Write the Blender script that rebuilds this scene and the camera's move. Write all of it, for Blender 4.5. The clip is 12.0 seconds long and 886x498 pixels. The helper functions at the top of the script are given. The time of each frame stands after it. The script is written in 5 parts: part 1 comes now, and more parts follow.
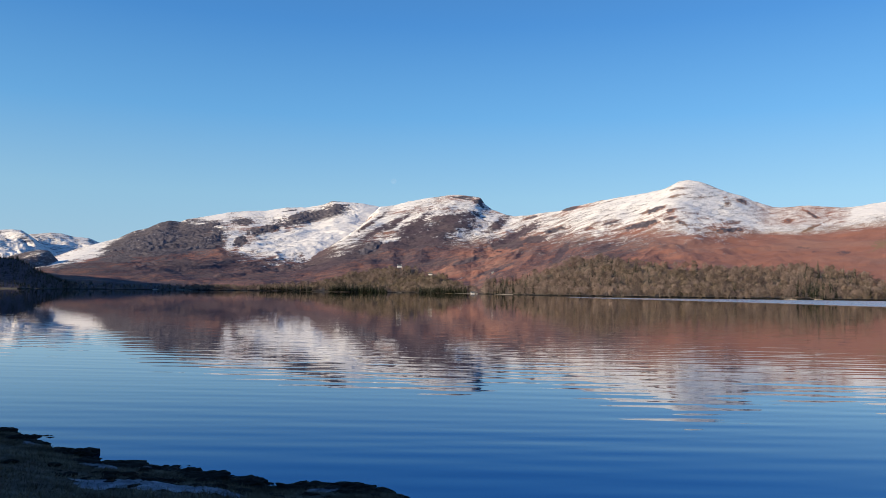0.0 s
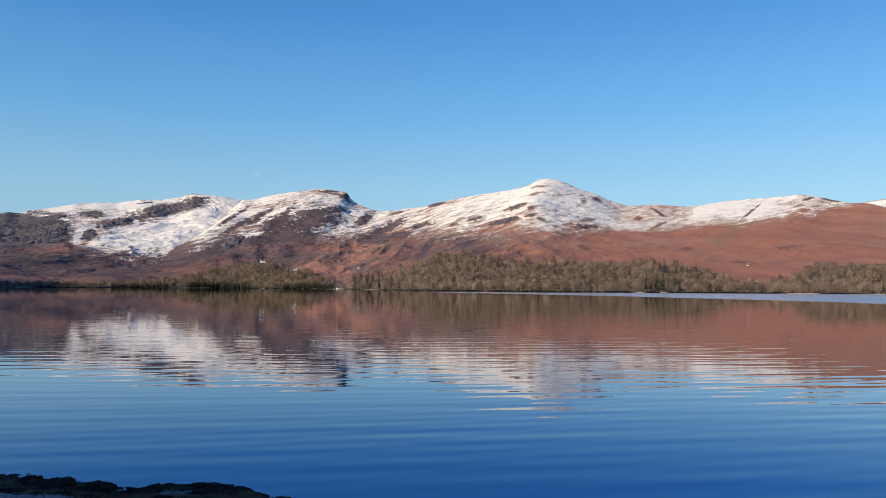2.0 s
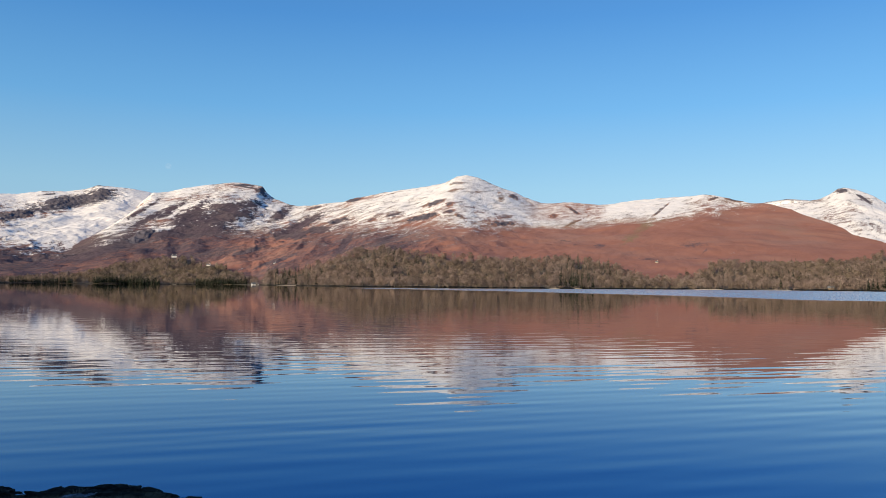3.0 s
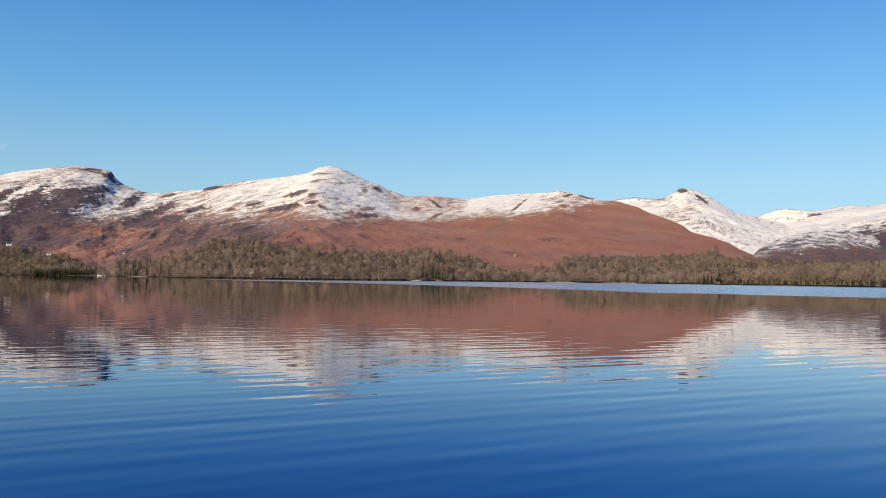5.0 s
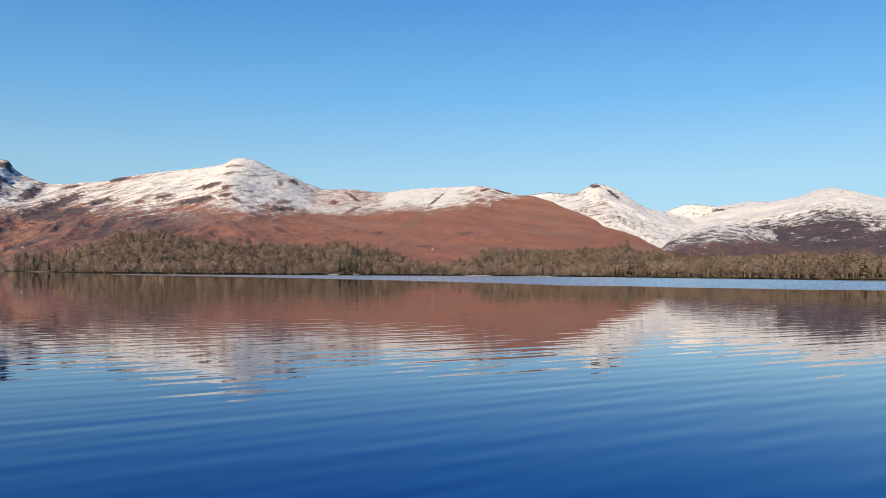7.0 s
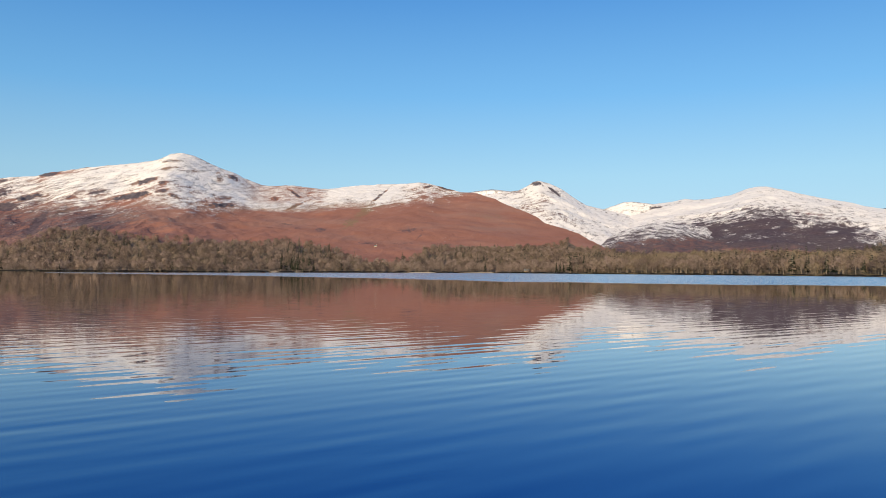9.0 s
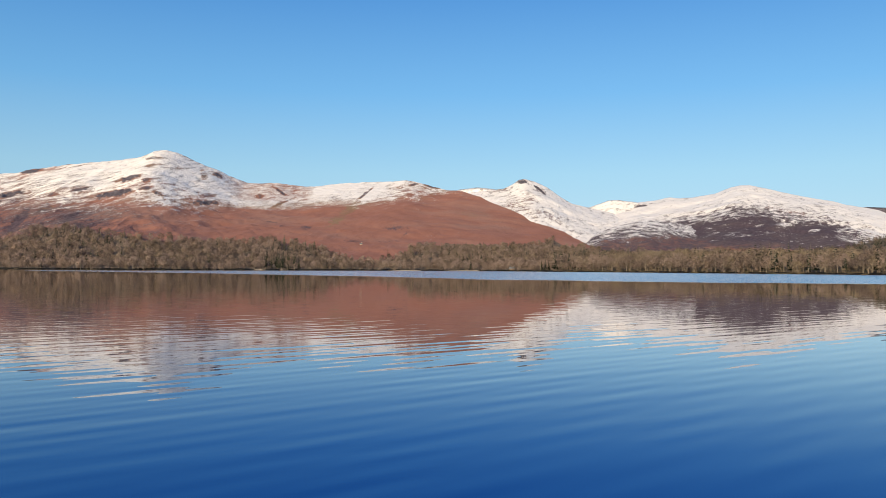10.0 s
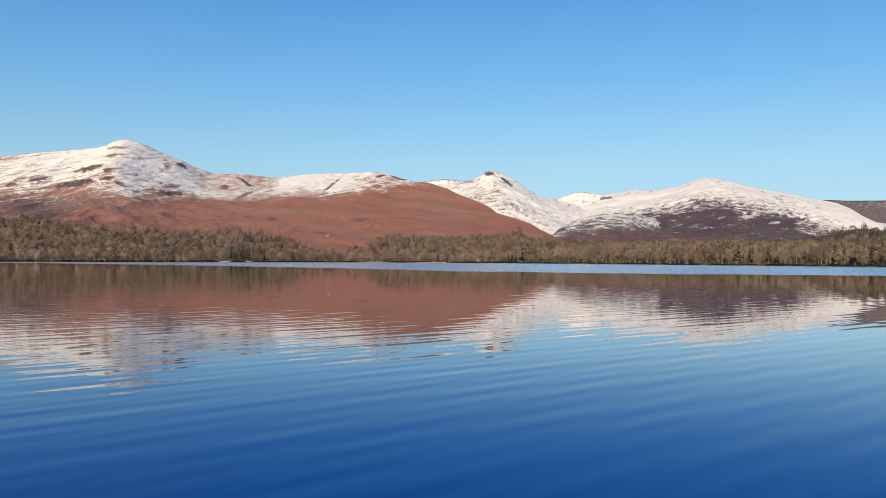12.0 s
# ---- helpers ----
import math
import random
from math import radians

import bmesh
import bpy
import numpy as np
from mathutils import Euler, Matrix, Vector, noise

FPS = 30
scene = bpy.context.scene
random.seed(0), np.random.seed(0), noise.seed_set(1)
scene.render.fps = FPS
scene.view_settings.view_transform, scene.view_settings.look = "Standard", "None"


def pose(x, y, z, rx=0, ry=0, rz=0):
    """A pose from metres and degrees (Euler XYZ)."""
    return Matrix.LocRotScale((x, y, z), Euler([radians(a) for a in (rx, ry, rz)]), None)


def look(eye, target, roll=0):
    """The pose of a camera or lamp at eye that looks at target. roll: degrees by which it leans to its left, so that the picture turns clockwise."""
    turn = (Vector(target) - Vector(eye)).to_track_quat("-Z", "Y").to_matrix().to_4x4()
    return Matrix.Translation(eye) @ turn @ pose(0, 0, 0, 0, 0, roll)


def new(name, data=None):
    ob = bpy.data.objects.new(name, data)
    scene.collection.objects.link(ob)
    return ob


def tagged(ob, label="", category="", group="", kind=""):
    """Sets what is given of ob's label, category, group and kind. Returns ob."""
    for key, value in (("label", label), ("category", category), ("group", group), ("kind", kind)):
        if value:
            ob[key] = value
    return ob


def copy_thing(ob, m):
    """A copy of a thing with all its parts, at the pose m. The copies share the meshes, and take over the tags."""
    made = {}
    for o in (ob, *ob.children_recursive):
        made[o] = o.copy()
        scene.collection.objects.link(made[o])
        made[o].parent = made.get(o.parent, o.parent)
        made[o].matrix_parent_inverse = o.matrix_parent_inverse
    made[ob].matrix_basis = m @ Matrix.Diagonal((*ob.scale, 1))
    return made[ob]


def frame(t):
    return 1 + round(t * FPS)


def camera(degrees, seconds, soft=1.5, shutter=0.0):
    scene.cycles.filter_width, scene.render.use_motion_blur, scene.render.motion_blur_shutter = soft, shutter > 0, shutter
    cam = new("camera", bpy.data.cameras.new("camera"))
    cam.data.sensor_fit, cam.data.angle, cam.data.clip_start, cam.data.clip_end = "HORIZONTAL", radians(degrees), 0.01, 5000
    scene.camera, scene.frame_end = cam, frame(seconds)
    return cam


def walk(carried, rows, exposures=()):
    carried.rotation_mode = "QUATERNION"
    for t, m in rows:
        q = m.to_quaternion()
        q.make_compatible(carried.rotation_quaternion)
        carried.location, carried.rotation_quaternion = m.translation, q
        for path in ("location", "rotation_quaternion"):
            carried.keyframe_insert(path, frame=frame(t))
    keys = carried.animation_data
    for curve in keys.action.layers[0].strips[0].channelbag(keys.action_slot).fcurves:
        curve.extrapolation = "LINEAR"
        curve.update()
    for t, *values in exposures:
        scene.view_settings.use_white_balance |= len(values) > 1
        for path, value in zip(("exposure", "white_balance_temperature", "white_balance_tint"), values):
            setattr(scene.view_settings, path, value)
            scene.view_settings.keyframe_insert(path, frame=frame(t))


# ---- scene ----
cam = camera(59.7, 12.0, soft=0.9)
# seconds, eye x, y, tilt over level, lean, turn
WALK = [(0.0, 0.0, 0.0, 3.18, -0.76, 17.65), (0.5, 0.02, -0.02, 3.16, -0.68, 15.4), (1.0, 0.05, -0.05, 3.12, -0.64, 12.82),
        (1.5, 0.08, -0.08, 3.03, -0.51, 10.41), (2.0, 0.11, -0.11, 2.92, -0.41, 7.74), (2.5, 0.13, -0.14, 2.88, -0.36, 4.79),
        (3.0, 0.15, -0.17, 2.66, -0.45, 1.68), (3.2, 0.16, -0.18, 2.57, -0.47, 0.55), (4.8, 0.22, -0.23, 2.21, -0.69, -7.55),
        (5.0, 0.23, -0.24, 2.18, -0.69, -8.49), (5.5, 0.24, -0.25, 2.1, -0.63, -10.09)]
WALK += [(6.0, 0.25, -0.26, 1.97, -0.55, -11.72), (6.5, 0.26, -0.27, 1.91, -0.47, -13.23), (7.0, 0.27, -0.28, 1.78, -0.46, -14.57),
         (7.5, 0.28, -0.28, 1.67, -0.46, -16.04), (9.5, 0.3, -0.3, 1.53, -0.25, -19.35), (10.0, 0.3, -0.3, 1.43, -0.29, -19.86),
         (10.5, 0.3, -0.3, 1.19, -0.34, -20.34), (11.0, 0.3, -0.3, 1.07, -0.39, -21.08), (11.5, 0.3, -0.3, 0.97, -0.35, -21.66),
         (12.0, 0.3, -0.3, 0.82, -0.28, -22.3)]
walk(cam, [(t, pose(x, y, 3.0, 90 + tilt, lean, turn)) for t, x, y, tilt, lean, turn in WALK],
     exposures=[(0.0, 0.36, 6660, 10), (2.5, 0.36, 6850, 10), (6.0, 0.35, 6950, 10), (9.5, 0.35, 7060, 10), (12.0, 0.35, 7100, 10)])

# ---- light: a clear winter morning, low sun from the far left and a little behind ----
SUN_BEARING, SUN_HEIGHT = -140.0, 17.0
world = bpy.data.worlds.new("winter_sky")
scene.world = world
world.use_nodes = True
wn = world.node_tree
sky = wn.nodes.new("ShaderNodeTexSky")
sky.sky_type, sky.sun_disc = "NISHITA", False
sky.sun_elevation, sky.sun_rotation = radians(SUN_HEIGHT), radians(SUN_BEARING)
sky.altitude, sky.air_density, sky.dust_density, sky.ozone_density = 100, 1.0, 0.3, 2.0
# the clear blue deepens quickly with height over the horizon
deep = wn.nodes.new("ShaderNodeValToRGB")
for k, (at, color) in enumerate([(0.0, (0.44, 0.70, 0.93)), (0.12, (0.335, 0.665, 0.96)), (0.22, (0.155, 0.50, 0.97)), (0.33, (0.07, 0.33, 0.83)),
                                 (0.5, (0.045, 0.18, 0.53)), (1.0, (0.02, 0.09, 0.34))]):
    e = deep.color_ramp.elements[k] if k < 2 else deep.color_ramp.elements.new(at)
    e.position, e.color = at, (*color, 1)
way = wn.nodes.new("ShaderNodeSeparateXYZ")
wn.links.new(wn.nodes.new("ShaderNodeTexCoord").outputs["Generated"], way.inputs[0])
wn.links.new(way.outputs[2], deep.inputs[0])
dim = wn.nodes.new("ShaderNodeVectorMath")
dim.operation = "SCALE"
dim.inputs[3].default_value = 0.12
wn.links.new(sky.outputs[0], dim.inputs[0])
both = wn.nodes.new("ShaderNodeMix")
both.data_type = "RGBA"
both.inputs[0].default_value = 0.85
wn.links.new(dim.outputs[0], both.inputs[6])
wn.links.new(deep.outputs[0], both.inputs[7])
# and it is darkest a quarter turn from the sun
across = wn.nodes.new("ShaderNodeVectorMath")
across.operation = "DOT_PRODUCT"
wn.links.new(way.inputs[0].links[0].from_socket, across.inputs[0])
across.inputs[1].default_value = (math.sin(radians(SUN_BEARING)), math.cos(radians(SUN_BEARING)), 0.0)
phase = wn.nodes.new("ShaderNodeMath")
phase.operation = "MULTIPLY"
wn.links.new(across.outputs["Value"], phase.inputs[0])
wn.links.new(across.outputs["Value"], phase.inputs[1])
amount = wn.nodes.new("ShaderNodeMath")
amount.operation = "MULTIPLY_ADD"
wn.links.new(phase.outputs[0], amount.inputs[0])
amount.inputs[1].default_value, amount.inputs[2].default_value = 0.19, 0.79
shade = wn.nodes.new("ShaderNodeVectorMath")
shade.operation = "SCALE"
wn.links.new(both.outputs[2], shade.inputs[0])
wn.links.new(amount.outputs[0], shade.inputs[3])
wn.links.new(shade.outputs[0], wn.nodes["Background"].inputs[0])
wn.nodes["Background"].inputs[1].default_value = 0.82
lamp = bpy.data.lights.new("sun", "SUN")
lamp.energy, lamp.angle, lamp.color = 5.0, radians(0.5), (1.0, 0.83, 0.6)
sun = new("sun", lamp)
sb, sh = radians(SUN_BEARING), radians(SUN_HEIGHT)
sun.matrix_world = look((500 * math.sin(sb) * math.cos(sh), 500 * math.cos(sb) * math.cos(sh), 500 * math.sin(sh)), (0, 0, 0))

# ---- lie of the land: bearing in degrees (0 = the highest near fell), metres ----
EYE = 3.0


def along(rows, bearing, column=1):
    """A column of a table, at a bearing."""
    return np.interp(bearing, [r[0] for r in rows], [r[column] for r in rows])


# far shore: bearing, metres from the near bank
SHORE = [(-75, 260), (-60, 420), (-52, 760), (-47, 1000), (-44, 1250), (-40, 1450), (-30, 1700), (-24, 1720), (-15.6, 1520),
         (-14, 1350), (-12, 1150), (-9, 1010), (-2, 930), (6, 930), (14, 960), (20, 960), (28, 860), (38, 720), (46, 640),
         (52, 590), (60, 520), (75, 380)]

# crests: bearing, rise of the skyline in degrees, metres away
CREST_MOOR = [(-46.5, 1.2, 3000), (-44.2, 2.09, 3150), (-43, 2.59, 3250), (-41.7, 3.02, 3350), (-40.6, 3.36, 3400), (-39.5, 3.92, 3450),
              (-38.7, 4.16, 3480), (-37.9, 4.57, 3500), (-37.3, 4.73, 3520), (-36.5, 4.68, 3550), (-36.05, 4.89, 3580),
              (-34.8, 5.14, 3620), (-33.5, 5.43, 3660), (-31.9, 5.63, 3700), (-30.7, 5.68, 3720), (-29.2, 5.98, 3740),
              (-27.8, 6.03, 3760), (-26.7, 6.23, 3780), (-25.9, 6.55, 3780), (-25, 6.53, 3780), (-23.6, 6.42, 3780),
              (-22.4, 6.22, 3780), (-20, 5.6, 3780), (-18, 5.0, 3780)]
CREST_LONG = [(-36, 0.5, 2500), (-33, 1.2, 2650), (-30.5, 1.9, 2850), (-28.5, 2.5, 3050), (-27, 2.85, 3200), (-25.4, 3.45, 3320), (-24.6, 4.0, 3400),
              (-23.8, 4.75, 3470), (-23.2, 5.5, 3510), (-22.4, 6.24, 3560), (-21.4, 6.34, 3580), (-20.3, 6.66, 3600), (-18.8, 6.93, 3620),
              (-17.1, 7.19, 3620), (-16.5, 7.21, 3610), (-15.6, 7.1, 3590), (-14.95, 7.02, 3570), (-14.6, 6.52, 3540),
              (-14.1, 6.15, 3500), (-13, 5.74, 3420), (-12.4, 5.66, 3360), (-11.4, 5.72, 3280), (-10.4, 5.91, 3200),
              (-9.06, 6.04, 3100), (-8.3, 6.33, 3050), (-7.6, 6.44, 3000), (-6, 6.8, 2900), (-3.9, 7.13, 2800),
              (-2.5, 7.35, 2740), (-1.65, 7.54, 2710), (-1.1, 7.8, 2690), (-0.68, 8.04, 2680)]
CREST_LONG += [(0.05, 8.14, 2675), (0.74, 8.0, 2670), (1.3, 7.77, 2665), (2.0, 7.47, 2660), (2.7, 7.17, 2655), (3.7, 6.85, 2650),
               (4.3, 6.51, 2650), (5.55, 6.08, 2640), (6.5, 6.04, 2635), (7.75, 6.12, 2630), (9.2, 5.94, 2620),
               (10.3, 5.9, 2610), (12.2, 6.19, 2600), (14.3, 6.32, 2580), (16.1, 6.38, 2550), (17.2, 6.48, 2520),
               (18, 6.38, 2490), (19, 6.06, 2450), (20.1, 5.8, 2400), (21.4, 5.71, 2340), (21.7, 5.56, 2320),
               (22.6, 5.29, 2260), (23.5, 4.83, 2190), (24.9, 4.34, 2090), (25.7, 3.96, 2020), (26.4, 3.44, 1950),
               (27.8, 3.07, 1850), (28.8, 2.7, 1760), (29.6, 2.2, 1690), (31, 1.5, 1600), (33, 0.6, 1500)]
CREST_PIKE = [(18.5, 4.6, 4150), (21, 5.5, 4200), (22.9, 5.72, 4250), (23.4, 5.78, 4250), (24.4, 5.92, 4260), (25.1, 6.26, 4270), (25.45, 6.53, 4270),
              (25.87, 6.61, 4270), (26.6, 6.42, 4260), (27.5, 5.99, 4240), (28.6, 5.21, 4220), (29.3, 4.79, 4210),
              (30.45, 4.49, 4210), (31.2, 4.3, 4230), (33, 3.9, 4250), (35, 3.2, 4280)]
CREST_TAIL = [(20.2, 5.6, 4700), (21.1, 5.84, 4700), (22.45, 6.0, 4700), (23.7, 5.86, 4700), (25, 5.3, 4700)]
CREST_KNOLL = [(29, 3.9, 4400), (30.5, 4.47, 4400), (32, 4.98, 4400), (32.7, 4.99, 4400), (33.9, 4.81, 4400), (34.9, 4.54, 4400),
               (35.4, 4.1, 4400), (36.5, 3.4, 4400)]
CREST_DOME = [(32, 4.3, 4600), (34.1, 4.81, 4600), (34.6, 4.87, 4600), (35.3, 4.94, 4600), (36.2, 5.12, 4560), (36.9, 5.03, 4520),
              (37.9, 5.09, 4480), (39.3, 5.31, 4420), (40.3, 5.7, 4380), (41, 5.84, 4360), (41.6, 5.82, 4350), (42.9, 5.48, 4330),
              (44.8, 4.96, 4300), (46.6, 4.58, 4280), (47.5, 4.29, 4270), (48.4, 4.13, 4260), (49.3, 3.92, 4250), (50.1, 3.52, 4230),
              (50.9, 2.99, 4200), (51.6, 2.6, 4180), (53, 2.3, 4150), (57, 1.8, 4000)]
CREST_SPUR = [(30.2, 1.7, 2800), (30.9, 2.42, 2900), (32, 2.95, 3000), (32.8, 3.18, 3080), (33.9, 3.42, 3150), (34.9, 3.5, 3200),
              (36.2, 3.3, 3250), (38, 3.05, 3300), (41, 2.75, 3300), (44, 2.5, 3300), (47, 2.2, 3300), (50, 1.6, 3300)]
CREST_PLATEAU = [(45, 3.7, 4850), (48.6, 4.12, 4850), (50.1, 4.02, 4850), (52.2, 3.97, 4850), (56, 3.8, 4850)]
CREST_WOODHILL = [(43, 0.6, 1500), (45, 0.95, 1480), (46.6, 1.3, 1450), (48, 1.5, 1420), (48.7, 1.8, 1400), (49.6, 2.05, 1380), (50.5, 2.18, 1370),
                  (51.4, 2.17, 1360), (52.2, 2.0, 1350), (54, 1.6, 1300), (58, 1.2, 1200)]
CREST_SNOWY = [(-54, 3.2, 4550), (-50, 3.5, 4550), (-47.6, 3.61, 4550), (-47, 3.66, 4550), (-46.4, 3.64, 4550), (-46, 3.4, 4530), (-44.9, 2.63, 4480), (-44, 2.0, 4450)]
CREST_BACK = [(-48, 3.0, 4800), (-45.8, 3.41, 4800), (-44.7, 3.55, 4800), (-44, 3.53, 4800), (-43.2, 3.34, 4800), (-42.4, 3.31, 4800), (-41.7, 3.02, 4800), (-40, 2.4, 4800)]
CREST_CRAG = [(-48, 1.6, 2600), (-46.2, 2.21, 2600), (-45.4, 2.39, 2600), (-44.7, 2.33, 2600), (-44.3, 1.86, 2600), (-44, 1.5, 2600), (-43.2, 0.9, 2600), (-42, 0.2, 2600)]
CREST_DARK = [(-62, 2.3, 1200), (-54, 2.0, 1300), (-47.5, 1.8, 1400), (-46.5, 1.79, 1420), (-45.9, 1.44, 1440), (-45.2, 0.94, 1450), (-44.7, 0.66, 1460), (-43.9, 0.2, 1480), (-42, 0.05, 1500)]
# out of sight to the sunward side: it throws its shade over the near hillside and the valley mouth
CREST_SUNWARD = [(-100, 6, 1500), (-85, 11, 1500), (-74, 12.5, 1600), (-66, 8.5, 1800), (-60, 5.5, 2000), (-56, 3.5, 2200), (-52, 1.2, 2400)]


def crest_of(rows, b):
    """Metres away, and height, of a crest at bearings b, with its corners rounded a little."""
    fine = np.arange(b.min() - 1, b.max() + 1, 0.02)
    rise, away = along(rows, fine, 1), along(rows, fine, 2)
    soft = np.hanning(13) / np.hanning(13).sum()
    rise = np.convolve(np.pad(rise, 6, "edge"), soft, "valid")
    soft = np.hanning(151) / np.hanning(151).sum()
    away = np.convolve(np.pad(away, 75, "edge"), soft, "valid")
    away, rise = np.interp(b, fine, away), np.interp(b, fine, rise)
    return away, EYE + away * np.tan(np.radians(rise))


# fell: crest, how far its foot lies before the crest (None: at the shore), steepness
FELLS = {
    "moor": (CREST_MOOR, None, 1.5), "long": (CREST_LONG, None, 1.35), "pike": (CREST_PIKE, 1900, 1.25),
    "tail": (CREST_TAIL, 600, 1.1), "knoll": (CREST_KNOLL, 900, 1.15), "dome": (CREST_DOME, 2400, 1.2), "spur": (CREST_SPUR, 1500, 1.3),
    "plateau": (CREST_PLATEAU, 500, 1.1), "woodhill": (CREST_WOODHILL, 650, 1.2), "snowy": (CREST_SNOWY, 1500, 1.2),
    "back": (CREST_BACK, 900, 1.2), "crag": (CREST_CRAG, 500, 1.05), "dark": (CREST_DARK, 330, 1.0), "sunward": (CREST_SUNWARD, 900, 1.3),
}


def fell_grid(key, b):
    """Crest distance, crest height, foot distance and steepness of a fell at bearings b."""
    rows, run, steep = FELLS[key]
    away, top = crest_of(rows, b)
    bay = np.mean([along(SHORE, b + k * 0.4) for k in range(-8, 9)], 0)
    foot = np.maximum(bay, along(SHORE, b)) + 6 if run is None else np.maximum(away - run, along(SHORE, b) + 40)
    return away, np.maximum(top, 2.5), np.minimum(foot, away - 60), steep

# ---- noise on arrays ----
def lattice(ix, iy, seed):
    h = (ix.astype(np.int64) * 374761393 + iy.astype(np.int64) * 668265263 + seed * 974634777) & 0xFFFFFFFF
    h = ((h ^ (h >> 13)) * 1274126177) & 0xFFFFFFFF
    return ((h ^ (h >> 16)) & 0xFFFFFF) / float(0xFFFFFF)


def smooth_noise(x, y, seed=0):
    """Value noise, 0 to 1."""
    ix, iy = np.floor(x), np.floor(y)
    fx, fy = x - ix, y - iy
    fx, fy = fx * fx * fx * (fx * (fx * 6 - 15) + 10), fy * fy * fy * (fy * (fy * 6 - 15) + 10)
    a, b = lattice(ix, iy, seed), lattice(ix + 1, iy, seed)
    c, d = lattice(ix, iy + 1, seed), lattice(ix + 1, iy + 1, seed)
    return (a * (1 - fx) + b * fx) * (1 - fy) + (c * (1 - fx) + d * fx) * fy


def fbm(x, y, octaves=5, seed=0, rough=0.5):
    """Layered noise, about -1 to 1."""
    total, size, norm = 0.0, 1.0, 0.0
    for k in range(octaves):
        total = total + size * (smooth_noise(x, y, seed + k) * 2 - 1)
        norm, size = norm + size, size * rough
        x, y = x * 2.03 + 17.1, y * 2.03 + 5.7
    return total / norm * 1.6


def ease(lo, hi, x):
    k = np.clip((x - lo) / (hi - lo), 0, 1)
    return k * k * (3 - 2 * k)


# ---- meshes ----
def mesh_of(name, verts, faces, smooth=True, mats=(), index=None):
    """A mesh from arrays; all faces have the same number of corners."""
    verts, faces = np.asarray(verts, np.float32), np.asarray(faces, np.int32)
    me = bpy.data.meshes.new(name)
    me.vertices.add(len(verts))
    me.vertices.foreach_set("co", verts.ravel())
    me.loops.add(faces.size)
    me.loops.foreach_set("vertex_index", faces.ravel())
    me.polygons.add(len(faces))
    me.polygons.foreach_set("loop_start", np.arange(len(faces), dtype=np.int32) * faces.shape[1])
    me.polygons.foreach_set("use_smooth", np.full(len(faces), smooth))
    for m in mats:
        me.materials.append(m)
    if index is not None:
        me.polygons.foreach_set("material_index", np.asarray(index, np.int32))
    me.update(calc_edges=True)
    return me


def grid_faces(rows, cols):
    a = (np.arange(rows - 1)[:, None] * cols + np.arange(cols - 1)[None]).ravel()
    return np.stack([a, a + 1, a + cols + 1, a + cols], 1)


def give(me, name, values, kind="FLOAT"):
    at = me.attributes.new(name, kind, "POINT")
    at.data.foreach_set("color" if kind == "FLOAT_COLOR" else "value", np.asarray(values, np.float32).ravel())


def part(name, bm, material, parent, label="", smooth=False):
    """A bmesh as one mesh object under a thing or a part."""
    me = bpy.data.meshes.new(name)
    bm.to_mesh(me)
    bm.free()
    me.materials.append(material)
    if smooth:
        me.polygons.foreach_set("use_smooth", np.full(len(me.polygons), True))
    ob = new(name, me)
    ob.parent = parent
    return tagged(ob, label)


